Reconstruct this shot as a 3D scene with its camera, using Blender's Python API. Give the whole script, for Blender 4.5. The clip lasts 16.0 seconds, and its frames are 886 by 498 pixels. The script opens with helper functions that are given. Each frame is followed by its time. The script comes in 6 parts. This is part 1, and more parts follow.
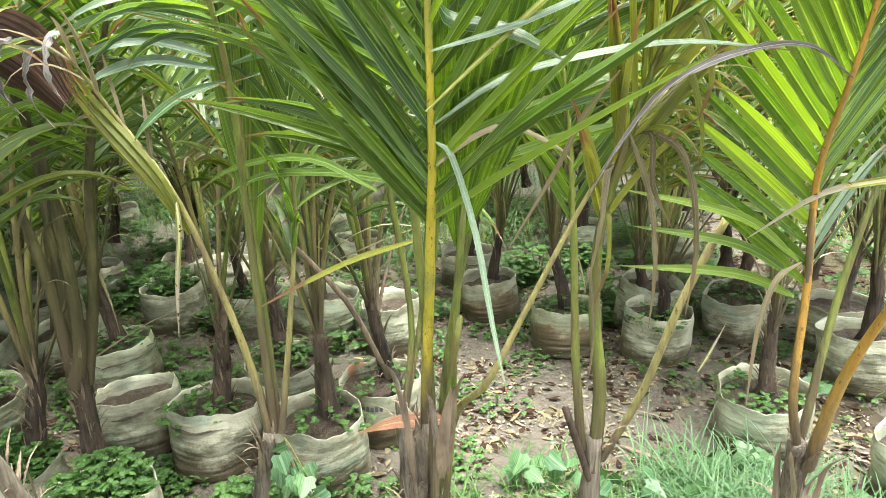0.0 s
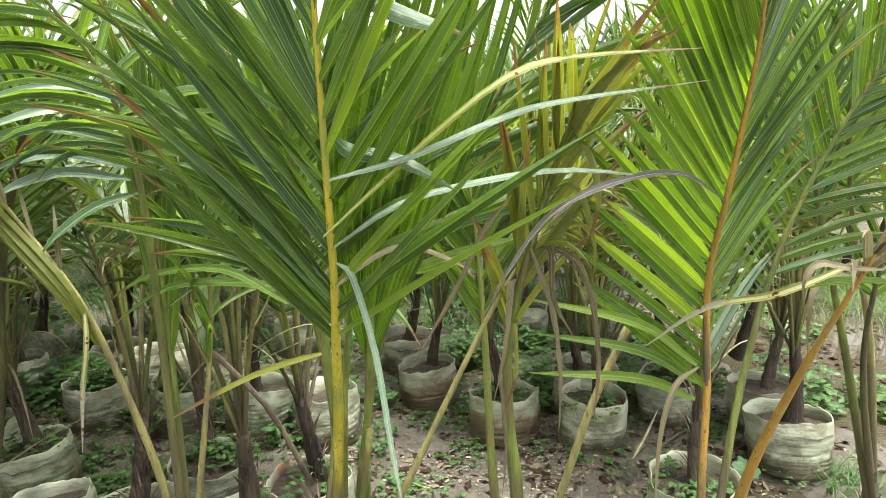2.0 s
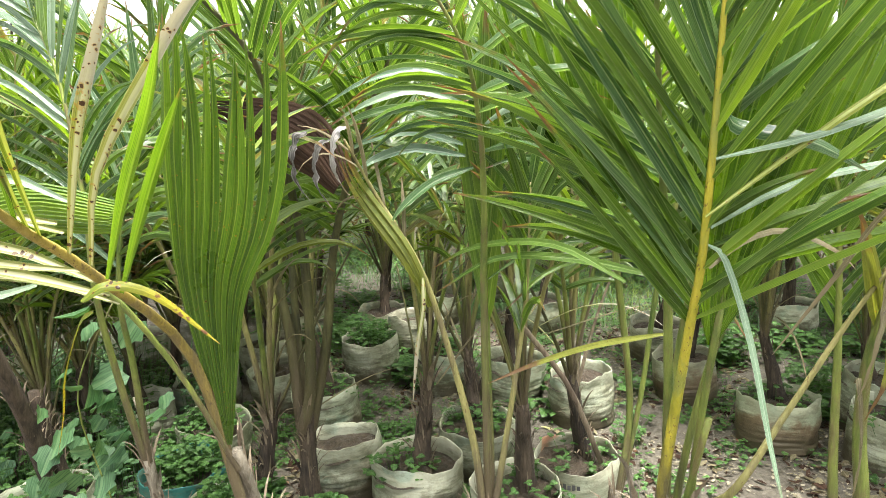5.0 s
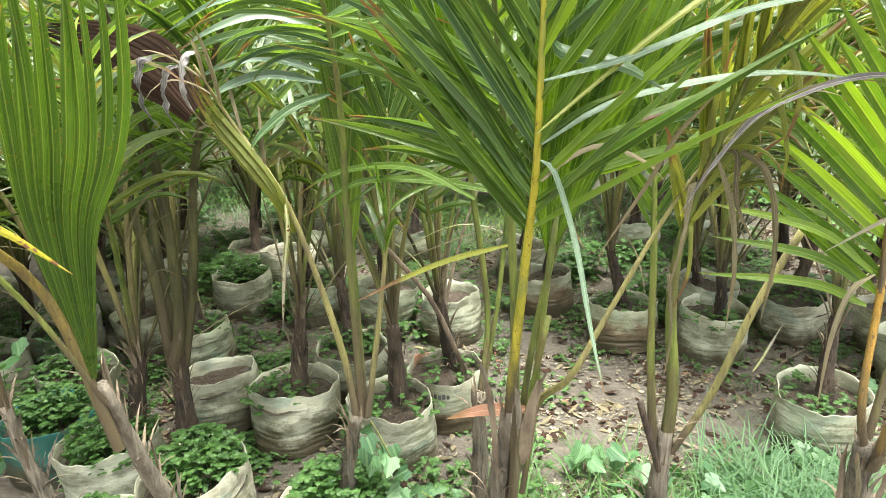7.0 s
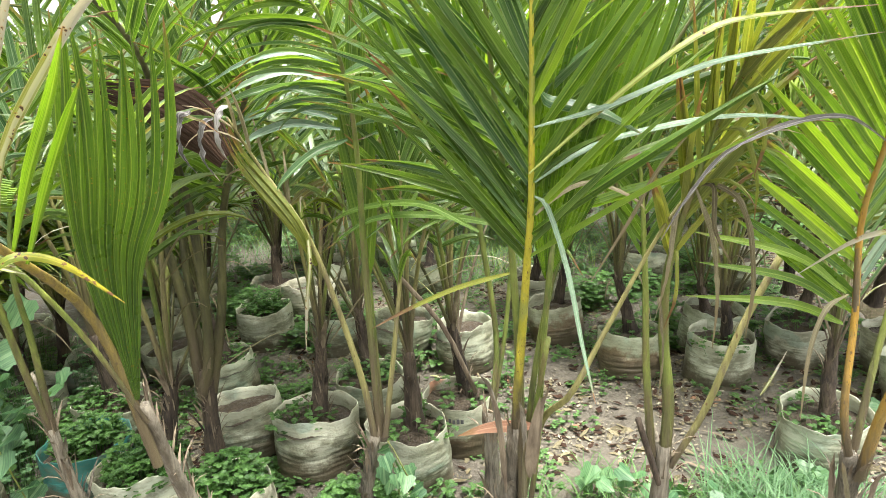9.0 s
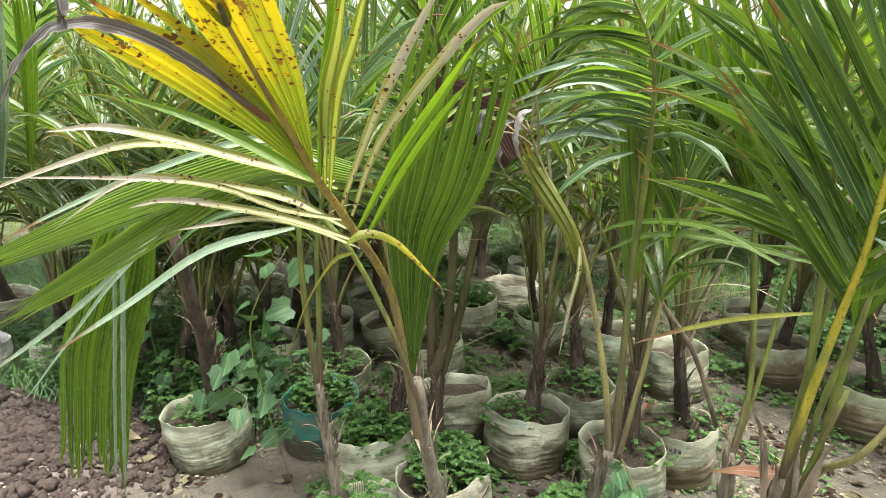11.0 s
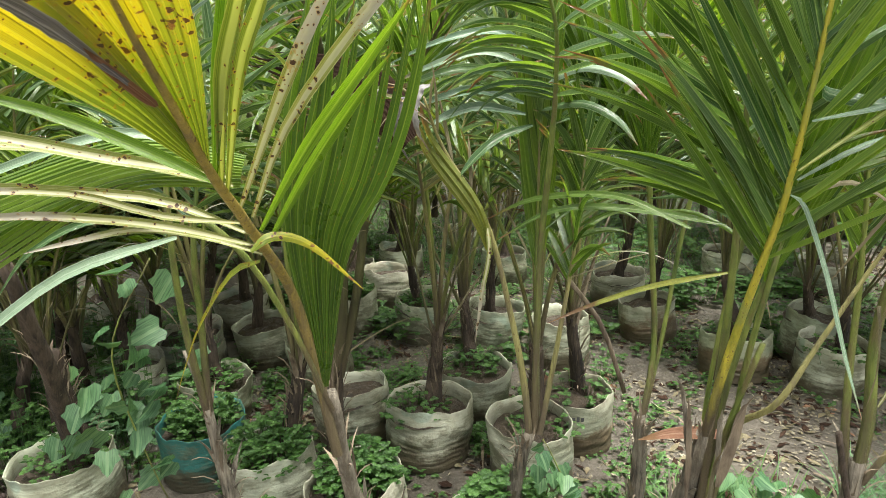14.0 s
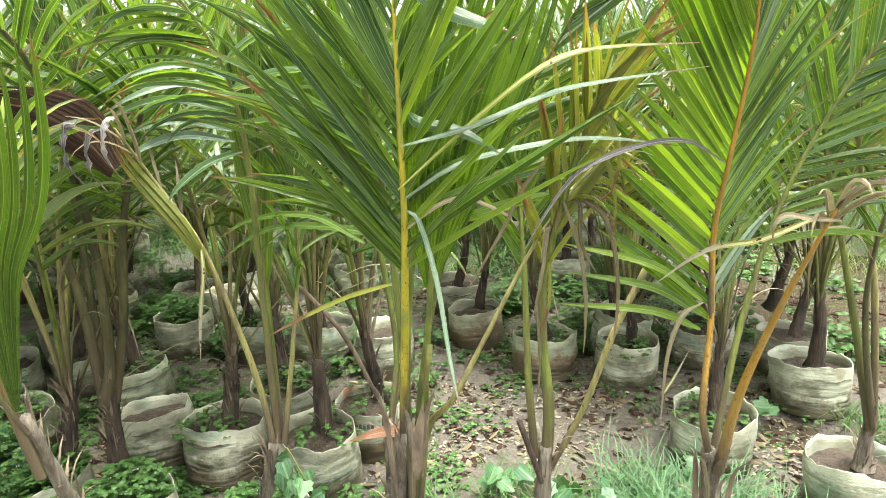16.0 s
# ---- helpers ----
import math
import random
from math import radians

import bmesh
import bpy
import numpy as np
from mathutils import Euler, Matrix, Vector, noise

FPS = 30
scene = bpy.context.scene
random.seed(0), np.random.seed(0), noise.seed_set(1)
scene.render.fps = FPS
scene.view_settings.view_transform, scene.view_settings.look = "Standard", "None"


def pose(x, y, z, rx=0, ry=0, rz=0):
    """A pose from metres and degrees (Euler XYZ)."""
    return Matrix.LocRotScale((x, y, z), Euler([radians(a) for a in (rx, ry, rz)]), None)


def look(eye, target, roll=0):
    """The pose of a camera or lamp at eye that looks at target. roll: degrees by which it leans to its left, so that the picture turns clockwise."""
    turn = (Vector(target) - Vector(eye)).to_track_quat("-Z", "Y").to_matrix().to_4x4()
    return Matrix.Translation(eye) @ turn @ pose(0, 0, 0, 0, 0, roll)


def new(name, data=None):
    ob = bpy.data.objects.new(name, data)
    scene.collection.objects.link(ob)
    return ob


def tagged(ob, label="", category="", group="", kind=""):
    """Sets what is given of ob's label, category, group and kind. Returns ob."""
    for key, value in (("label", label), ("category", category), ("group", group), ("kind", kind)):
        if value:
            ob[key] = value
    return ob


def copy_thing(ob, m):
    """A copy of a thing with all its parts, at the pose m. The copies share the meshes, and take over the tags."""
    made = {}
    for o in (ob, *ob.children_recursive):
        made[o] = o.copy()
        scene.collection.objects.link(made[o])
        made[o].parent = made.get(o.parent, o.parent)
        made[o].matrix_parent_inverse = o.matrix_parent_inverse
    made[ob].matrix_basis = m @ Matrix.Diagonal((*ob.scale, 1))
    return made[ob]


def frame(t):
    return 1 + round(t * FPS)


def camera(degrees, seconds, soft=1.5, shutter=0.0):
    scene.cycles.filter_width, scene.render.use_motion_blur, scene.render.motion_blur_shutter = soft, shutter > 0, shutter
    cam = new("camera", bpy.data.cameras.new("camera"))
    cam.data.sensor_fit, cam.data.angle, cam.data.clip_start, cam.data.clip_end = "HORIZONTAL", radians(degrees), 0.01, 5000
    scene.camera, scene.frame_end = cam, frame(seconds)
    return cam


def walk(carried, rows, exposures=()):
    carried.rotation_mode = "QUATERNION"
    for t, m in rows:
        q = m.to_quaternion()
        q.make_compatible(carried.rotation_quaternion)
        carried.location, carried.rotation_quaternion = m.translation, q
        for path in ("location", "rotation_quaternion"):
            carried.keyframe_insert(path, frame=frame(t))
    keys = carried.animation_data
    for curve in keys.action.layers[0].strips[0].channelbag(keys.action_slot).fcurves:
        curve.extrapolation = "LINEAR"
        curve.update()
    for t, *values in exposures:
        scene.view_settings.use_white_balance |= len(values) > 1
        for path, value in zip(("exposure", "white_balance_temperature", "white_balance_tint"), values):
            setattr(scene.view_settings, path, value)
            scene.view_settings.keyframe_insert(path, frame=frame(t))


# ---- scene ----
cam = camera(69.2, 16.0, 0.5)
PATH = [
    (0, (0.053, 0.019, 1.593), (-0.055, 1.926, 1.001), -2.2),
    (0.5, (0.111, 0.02, 1.595), (0.092, 1.93, 1.003), -2.3),
    (1, (0.143, 0.02, 1.606), (0.219, 1.942, 1.061), -1.2),
    (1.5, (0.156, 0.028, 1.68), (0.25, 1.992, 1.318), -2.1),
    (2, (0.151, 0.014, 1.676), (0.192, 1.977, 1.298), -1.8),
    (2.5, (0.126, 0.014, 1.656), (0.078, 1.963, 1.21), -0.6),
    (3, (0.084, 0.017, 1.643), (-0.126, 1.955, 1.198), 0.8),
    (3.5, (0.067, 0.031, 1.631), (-0.175, 1.964, 1.177), 0.8),
    (4, (0.019, 0.006, 1.632), (-0.473, 1.887, 1.165), -0.7),
    (4.2, (-0.011, 0.001, 1.644), (-0.643, 1.859, 1.26), -1.7),
    (6.3, (-0.21, -0.076, 1.692), (-0.531, 1.825, 1.16), -2.2),
    (6.5, (-0.159, -0.079, 1.686), (-0.401, 1.828, 1.134), -1.1),
    (7, (-0.065, -0.099, 1.668), (-0.287, 1.789, 1.046), -2.0),
    (7.5, (0.004, -0.108, 1.632), (-0.124, 1.759, 0.924), -1.8),
    (8, (0.019, -0.115, 1.626), (-0.063, 1.749, 0.905), -0.5),
    (8.2, (0.024, -0.135, 1.642), (-0.081, 1.752, 0.987), -1.7),
    (10.3, (-0.19, -0.363, 1.743), (-0.755, 1.494, 1.26), -0.5),
    (10.5, (-0.213, -0.365, 1.749), (-0.829, 1.469, 1.243), -0.5),
    (11, (-0.31, -0.342, 1.731), (-1.078, 1.435, 1.226), 0.7),
    (11.5, (-0.487, -0.301, 1.724), (-1.441, 1.399, 1.275), -1.0),
    (12, (-0.635, -0.298, 1.718), (-1.632, 1.368, 1.236), 0.7),
    (12.5, (-0.757, -0.303, 1.723), (-1.412, 1.529, 1.26), -0.1),
    (13, (-0.751, -0.298, 1.723), (-1.23, 1.586, 1.251), -0.1),
    (13.5, (-0.642, -0.277, 1.716), (-1.136, 1.596, 1.218), -1.4),
    (14, (-0.494, -0.238, 1.709), (-0.822, 1.656, 1.155), -1.2),
    (14.5, (-0.332, -0.229, 1.684), (-0.405, 1.663, 1.042), -1.4),
    (15, (-0.138, -0.3, 1.734), (-0.397, 1.612, 1.207), -3.4),
    (15.5, (-0.01, -0.317, 1.753), (-0.145, 1.603, 1.211), -0.8),
    (16, (0.145, -0.288, 1.729), (0.034, 1.641, 1.215), -2.0),
]
walk(cam, [(t, look(eye, target, roll)) for t, eye, target, roll in PATH],
     [(0, 2.9), (1.5, 2.85), (2.2, 2.4), (3.5, 2.5), (4.0, 2.7), (7, 2.8), (10.5, 2.55), (12.5, 1.95), (13.5, 1.9), (14.5, 2.6), (16, 2.75)])

# ---- light ----
world = bpy.data.worlds.new("overcast_sky")
scene.world = world
world.use_nodes = True
wn, wl = world.node_tree.nodes, world.node_tree.links
sky = wn.new("ShaderNodeTexSky")
sky.sky_type, sky.sun_disc = "NISHITA", False
sky.sun_elevation, sky.sun_rotation = radians(81), radians(111)
sky.air_density, sky.dust_density = 1.0, 4.0
pale = wn.new("ShaderNodeHueSaturation")
pale.inputs["Saturation"].default_value = 0.10
wl.new(sky.outputs[0], pale.inputs["Color"])
warm = wn.new("ShaderNodeMix")
warm.data_type, warm.blend_type = "RGBA", "MULTIPLY"
warm.inputs[0].default_value = 1.0
warm.inputs[7].default_value = (0.985, 0.995, 0.97, 1)
wl.new(pale.outputs[0], warm.inputs[6])
wl.new(warm.outputs[2], wn["Background"].inputs[0])
wn["Background"].inputs[1].default_value = 0.085
sun_data = bpy.data.lights.new("sun", "SUN")
sun_data.energy, sun_data.angle, sun_data.color = 2.3, radians(26), (1.0, 0.96, 0.90)
sun = new("sun", sun_data)
sun.matrix_world = look((1.3, -0.5, 9.0), (0, 0, 0))


# ---- materials ----
def material(name):
    m = bpy.data.materials.new(name)
    m.use_nodes = True
    return m, m.node_tree.nodes, m.node_tree.links, m.node_tree.nodes["Principled BSDF"]


def noise_node(n, l, scale, detail=4, vec=None, rough=0.55):
    t = n.new("ShaderNodeTexNoise")
    t.inputs["Scale"].default_value, t.inputs["Detail"].default_value, t.inputs["Roughness"].default_value = scale, detail, rough
    if vec is not None:
        l.new(vec, t.inputs["Vector"])
    return t.outputs[0]


def ramp(n, l, fac, stops):
    r = n.new("ShaderNodeValToRGB")
    r.color_ramp.elements.remove(r.color_ramp.elements[1])
    for i, (p, c) in enumerate(stops):
        e = r.color_ramp.elements[0] if i == 0 else r.color_ramp.elements.new(p)
        e.position, e.color = p, (*c, 1)
    l.new(fac, r.inputs[0])
    return r.outputs[0]


def mix(n, l, fac, a, b, blend="MIX"):
    x = n.new("ShaderNodeMix")
    x.data_type, x.blend_type = "RGBA", blend
    for sock, v in ((x.inputs[0], fac), (x.inputs[6], a), (x.inputs[7], b)):
        if isinstance(v, (int, float)):
            sock.default_value = v
        elif isinstance(v, tuple):
            sock.default_value = (*v, 1)
        else:
            l.new(v, sock)
    return x.outputs[2]


def maths(n, l, op, a, b=0.0, c=None):
    x = n.new("ShaderNodeMath")
    x.operation = op
    for sock, v in zip(x.inputs, (a, b, c)):
        if v is None:
            continue
        if isinstance(v, (int, float)):
            sock.default_value = v
        else:
            l.new(v, sock)
    return x.outputs[0]


def bump(n, l, height, strength, distance, bsdf):
    b = n.new("ShaderNodeBump")
    b.inputs["Strength"].default_value, b.inputs["Distance"].default_value = strength, distance
    l.new(height, b.inputs["Height"])
    l.new(b.outputs[0], bsdf.inputs["Normal"])


def leaf_material(name, dark, light, rib, tip=0.9, spots=0.0, gloss=0.36, through_=0.4, brown=(0.16, 0.09, 0.045), foot=None, band=None, burnt=0.0, mixed=False, edges=0.35, glow=True):
    """A palm blade: ribs across its width, two scales of mottling, browned tips, light that shines through."""
    m, n, l, b = material(name)
    uv = n.new("ShaderNodeUVMap").outputs[0]
    sep = n.new("ShaderNodeSeparateXYZ")
    l.new(uv, sep.inputs[0])
    geo = n.new("ShaderNodeNewGeometry")
    info = n.new("ShaderNodeObjectInfo")
    co = n.new("ShaderNodeTexCoord").outputs["Object"]
    r1 = maths(n, l, "ADD", geo.outputs["Random Per Island"], info.outputs["Random"])
    r1 = maths(n, l, "FRACT", r1)
    mott = noise_node(n, l, 9, 4, co)
    fac = maths(n, l, "ADD", maths(n, l, "MULTIPLY", r1, 0.85), maths(n, l, "MULTIPLY", mott, 0.7))
    fac = maths(n, l, "SUBTRACT", fac, 0.28)
    col = mix(n, l, fac, dark, light)
    if mixed:
        r2 = maths(n, l, "FRACT", maths(n, l, "MULTIPLY", r1, 7.31))
        # glints of sky painted on: one leaflet in five gets a paler colour
        col = mix(n, l, maths(n, l, "MULTIPLY", maths(n, l, "GREATER_THAN", r2, 0.80), 0.6), col, (0.33, 0.42, 0.28))
        col = mix(n, l, maths(n, l, "MULTIPLY", maths(n, l, "LESS_THAN", r2, 0.04), 0.8), col, (0.26, 0.20, 0.11))
        col = mix(n, l, maths(n, l, "MULTIPLY", maths(n, l, "COMPARE", r2, 0.08, 0.03), 0.5), col, (0.25, 0.26, 0.03))
    if foot:
        col = mix(n, l, ramp(n, l, maths(n, l, "MULTIPLY_ADD", mott, 0.5, sep.outputs[1]), [(0.45, (0, 0, 0)), (1.10, (1, 1, 1))]), foot, col)
    grain = n.new("ShaderNodeCombineXYZ")
    l.new(maths(n, l, "MULTIPLY_ADD", r1, 40.0, maths(n, l, "MULTIPLY", sep.outputs[0], 26.0)), grain.inputs[0])
    l.new(maths(n, l, "MULTIPLY", sep.outputs[1], 1.6), grain.inputs[1])
    stripe = noise_node(n, l, 1, 3, grain.outputs[0], 0.6)
    col = mix(n, l, ramp(n, l, stripe, [(0.50, (0, 0, 0)), (0.74, (0.38, 0.38, 0.38))]), col, rib)
    col = mix(n, l, ramp(n, l, stripe, [(0.32, (0.7, 0.7, 0.7)), (0.50, (0, 0, 0))]), col, tuple(c * 0.45 for c in dark))
    off_mid = maths(n, l, "ABSOLUTE", maths(n, l, "SUBTRACT", sep.outputs[0], 0.5))
    mid = maths(n, l, "LESS_THAN", off_mid, 0.05)
    col = mix(n, l, maths(n, l, "MULTIPLY", mid, 0.38), col, rib)
    col = mix(n, l, maths(n, l, "MULTIPLY", maths(n, l, "GREATER_THAN", off_mid, 0.458), edges), col, rib)
    if band:
        wide = maths(n, l, "ABSOLUTE", maths(n, l, "SUBTRACT", sep.outputs[0], 0.5))
        wide = maths(n, l, "MULTIPLY_ADD", mott, 0.16, wide)
        col = mix(n, l, ramp(n, l, wide, [(0.26, (1, 1, 1)), (0.33, (0, 0, 0))]), col, band)
    n2 = noise_node(n, l, 30, 3, co)
    edge = maths(n, l, "MULTIPLY_ADD", n2, 0.35, sep.outputs[1])
    edge = maths(n, l, "MULTIPLY_ADD", r1, 0.2, edge)
    worn = n.new("ShaderNodeMapRange")
    worn.inputs[1].default_value, worn.inputs[2].default_value = tip + 0.22, tip + 0.34
    l.new(edge, worn.inputs[0])
    col = mix(n, l, worn.outputs[0], col, brown)
    if spots > 0:
        warp = n.new("ShaderNodeVectorMath")
        warp.operation = "MULTIPLY_ADD"
        nz = n.new("ShaderNodeTexNoise")
        nz.inputs["Scale"].default_value, nz.inputs["Detail"].default_value = 70, 3
        l.new(co, nz.inputs["Vector"])
        l.new(nz.outputs["Color"], warp.inputs[0])
        warp.inputs[1].default_value = (0.014, 0.014, 0.014)
        l.new(co, warp.inputs[2])
        v = n.new("ShaderNodeTexVoronoi")
        v.inputs["Scale"].default_value = 120
        l.new(warp.outputs[0], v.inputs["Vector"])
        cell = n.new("ShaderNodeSeparateXYZ")
        l.new(v.outputs["Color"], cell.inputs[0])
        sz = maths(n, l, "MULTIPLY", maths(n, l, "SUBTRACT", noise_node(n, l, 14, 2, co), 0.33), spots * 3.0)
        sz = maths(n, l, "MULTIPLY", sz, maths(n, l, "MULTIPLY", cell.outputs[0], cell.outputs[0]))
        halo = maths(n, l, "LESS_THAN", v.outputs["Distance"], maths(n, l, "MULTIPLY", sz, 1.5))
        col = mix(n, l, maths(n, l, "MULTIPLY", halo, 0.5), col, (0.34, 0.17, 0.012))
        dot = maths(n, l, "LESS_THAN", v.outputs["Distance"], sz)
        col = mix(n, l, dot, col, (0.05, 0.022, 0.008))
    if burnt > 0:
        patch = maths(n, l, "MULTIPLY_ADD", sep.outputs[1], 0.35, noise_node(n, l, 38, 4, co))
        col = mix(n, l, ramp(n, l, patch, [(1.0 - burnt, (0, 0, 0)), (1.03 - burnt, (1, 1, 1))]), col, (0.13, 0.055, 0.022))
    l.new(col, b.inputs["Base Color"])
    l.new(maths(n, l, "MULTIPLY_ADD", mott, 0.2, gloss - 0.12), b.inputs["Roughness"])
    b.inputs["Specular IOR Level"].default_value = 0.6 if gloss < 0.6 else 0.15
    bump(n, l, stripe, 0.45, 0.003, b)
    tr = n.new("ShaderNodeBsdfTranslucent")
    l.new(mix(n, l, 1.0, col, (1.45, 1.42, 0.55) if glow else (1.0, 1.0, 0.75), "MULTIPLY"), tr.inputs[0])
    ms = n.new("ShaderNodeMixShader")
    ms.inputs[0].default_value = through_
    l.new(b.outputs[0], ms.inputs[1])
    l.new(tr.outputs[0], ms.inputs[2])
    l.new(ms.outputs[0], n["Material Output"].inputs[0])
    return m


LEAF = leaf_material("palm_leaf", (0.022, 0.058, 0.010), (0.145, 0.240, 0.050), (0.30, 0.40, 0.18), gloss=0.25, mixed=True, through_=0.40)
LIME = leaf_material("young_palm_leaf", (0.058, 0.138, 0.005), (0.195, 0.315, 0.018), (0.36, 0.43, 0.12), tip=1.0, through_=0.45)
DEEP = leaf_material("deep_green_blade", (0.026, 0.078, 0.003), (0.125, 0.235, 0.010), (0.27, 0.37, 0.08), tip=1.02, gloss=0.30, through_=0.40, edges=0.28)
GREEN = leaf_material("green_palm_leaf", (0.023, 0.066, 0.008), (0.135, 0.235, 0.032), (0.30, 0.40, 0.15), gloss=0.25, through_=0.46)
WAXY = leaf_material("waxy_green_leaf", (0.030, 0.085, 0.028), (0.135, 0.240, 0.085), (0.38, 0.48, 0.28), gloss=0.18, through_=0.42)
# DEEP again with shade put into its colour, plus spots and browned tips
DEEP_SHADED = leaf_material("shaded_spotted_blade", (0.020, 0.062, 0.004), (0.085, 0.172, 0.012), (0.27, 0.33, 0.07), tip=0.93, spots=0.25, gloss=0.32, through_=0.36, edges=0.25)
# the whitish sheen of glossy leaflets is put into this base colour
PALE = leaf_material("pale_sheen_leaf", (0.085, 0.160, 0.088), (0.24, 0.335, 0.215), (0.42, 0.50, 0.37), gloss=0.28, through_=0.25, glow=False)
TEAL = leaf_material("waxy_palm_leaf", (0.026, 0.078, 0.024), (0.165, 0.265, 0.10), (0.42, 0.50, 0.32), gloss=0.17, through_=0.28, mixed=True)
OLIVE = leaf_material("ageing_palm_leaf", (0.10, 0.14, 0.02), (0.26, 0.28, 0.05), (0.35, 0.34, 0.12), tip=0.78, spots=0.25)
GOLD = leaf_material("yellow_spotted_leaf", (0.15, 0.18, 0.006), (0.62, 0.45, 0.008), (0.40, 0.36, 0.05), tip=0.95, spots=0.80, burnt=0.16, through_=0.3, brown=(0.22, 0.09, 0.03), foot=(0.13, 0.19, 0.012))
CREAM = leaf_material("pale_stripe_leaf", (0.13, 0.17, 0.025), (0.27, 0.28, 0.05), (0.5, 0.48, 0.28), tip=0.58, spots=0.62, through_=0.26, brown=(0.38, 0.35, 0.27), band=(0.44, 0.435, 0.25), glow=False)
STRIPED = leaf_material("yellowing_stripe_leaf", (0.06, 0.12, 0.01), (0.20, 0.23, 0.015), (0.35, 0.38, 0.12), tip=0.95, spots=0.4, through_=0.25, band=(0.33, 0.37, 0.11))
BROWN = leaf_material("dead_brown_leaf", (0.020, 0.010, 0.006), (0.060, 0.034, 0.022), (0.075, 0.046, 0.032), tip=1.2, gloss=0.85, edges=0.0, through_=0.12, glow=False)
GREY = leaf_material("withered_grey_leaf", (0.065, 0.060, 0.057), (0.31, 0.295, 0.285), (0.48, 0.46, 0.44), tip=0.9, gloss=0.75, through_=0.2, brown=(0.22, 0.17, 0.13), glow=False)
DRY = leaf_material("dry_leaf", (0.085, 0.070, 0.038), (0.27, 0.24, 0.15), (0.34, 0.31, 0.21), tip=0.7, gloss=0.7, through_=0.25, brown=(0.23, 0.19, 0.12), glow=False)
PINK = leaf_material("dry_rust_leaf", (0.16, 0.075, 0.045), (0.40, 0.22, 0.14), (0.42, 0.29, 0.2), tip=0.75, gloss=0.7, through_=0.2, glow=False)
WEED = leaf_material("weed_leaf", (0.020, 0.070, 0.014), (0.095, 0.215, 0.045), (0.17, 0.30, 0.09), tip=1.2, gloss=0.45, through_=0.35)
BROAD = leaf_material("broad_weed_leaf", (0.035, 0.11, 0.04), (0.115, 0.235, 0.095), (0.22, 0.35, 0.17), tip=1.2, gloss=0.5, through_=0.3)
FAR = leaf_material("far_tree_leaf", (0.08, 0.14, 0.03), (0.24, 0.32, 0.08), (0.25, 0.35, 0.1), tip=1.3, gloss=0.5, through_=0.4)


def bark_material(name, dark, light, scale=(60, 60, 5), rough=0.85, spots=False, scars=None, foot=None):
    m, n, l, b = material(name)
    co = n.new("ShaderNodeTexCoord").outputs["Object"]
    mp = n.new("ShaderNodeMapping")
    mp.inputs["Scale"].default_value = scale
    l.new(co, mp.inputs[0])
    g = noise_node(n, l, 1, 6, mp.outputs[0], 0.7)
    big = noise_node(n, l, 7, 3, co)
    info = n.new("ShaderNodeObjectInfo")
    f = maths(n, l, "ADD", maths(n, l, "MULTIPLY", g, 0.9), maths(n, l, "MULTIPLY_ADD", big, 0.8, -0.42))
    f = maths(n, l, "MULTIPLY_ADD", info.outputs["Random"], 0.16, f)
    col = ramp(n, l, f, [(0.25, dark), (0.75, light)])
    if scars:
        mp2 = n.new("ShaderNodeMapping")
        mp2.inputs["Scale"].default_value = (22, 22, 6)
        l.new(co, mp2.inputs[0])
        s = noise_node(n, l, 1, 5, mp2.outputs[0], 0.65)
        col = mix(n, l, ramp(n, l, s, [(0.50, (0, 0, 0)), (0.62, (0.8, 0.8, 0.8))]), col, scars)
    if spots:
        mp4 = n.new("ShaderNodeMapping")
        mp4.inputs["Scale"].default_value = (150, 150, 70)
        l.new(co, mp4.inputs[0])
        fleck = noise_node(n, l, 1, 3, mp4.outputs[0], 0.6)
        col = mix(n, l, ramp(n, l, maths(n, l, "MULTIPLY_ADD", big, 0.25, fleck), [(0.76, (0, 0, 0)), (0.80, (0.85, 0.85, 0.85))]), col, (0.11, 0.06, 0.02))
    if foot:
        uv = n.new("ShaderNodeUVMap").outputs[0]
        su = n.new("ShaderNodeSeparateXYZ")
        l.new(uv, su.inputs[0])
        low = maths(n, l, "MULTIPLY_ADD", g, 0.34, su.outputs[1])
        col = mix(n, l, ramp(n, l, low, [(0.22, (1, 1, 1)), (0.42, (0, 0, 0))]), col, foot)
    l.new(col, b.inputs["Base Color"])
    b.inputs["Roughness"].default_value = rough
    bump(n, l, g, 0.9, 0.010, b)
    return m


STEM = bark_material("fibrous_stem", (0.007, 0.005, 0.004), (0.125, 0.090, 0.062), (130, 130, 10), scars=(0.028, 0.019, 0.013))
SHEATH = bark_material("dry_sheath", (0.08, 0.056, 0.038), (0.31, 0.25, 0.172))
PETIOLE = bark_material("green_petiole", (0.045, 0.085, 0.012), (0.25, 0.29, 0.06), rough=0.42, scars=(0.15, 0.12, 0.05), foot=(0.10, 0.078, 0.045))
GREYSTEM = bark_material("grey_stem", (0.028, 0.023, 0.016), (0.36, 0.315, 0.24), (130, 130, 9), scars=(0.14, 0.115, 0.08))
DARKSTALK = bark_material("dark_petiole", (0.03, 0.03, 0.010), (0.13, 0.125, 0.045), rough=0.5, foot=(0.10, 0.078, 0.045))
YELLOW = bark_material("yellow_petiole", (0.26, 0.27, 0.018), (0.58, 0.48, 0.05), rough=0.4, spots=True, scars=(0.24, 0.27, 0.06), foot=(0.10, 0.078, 0.045))
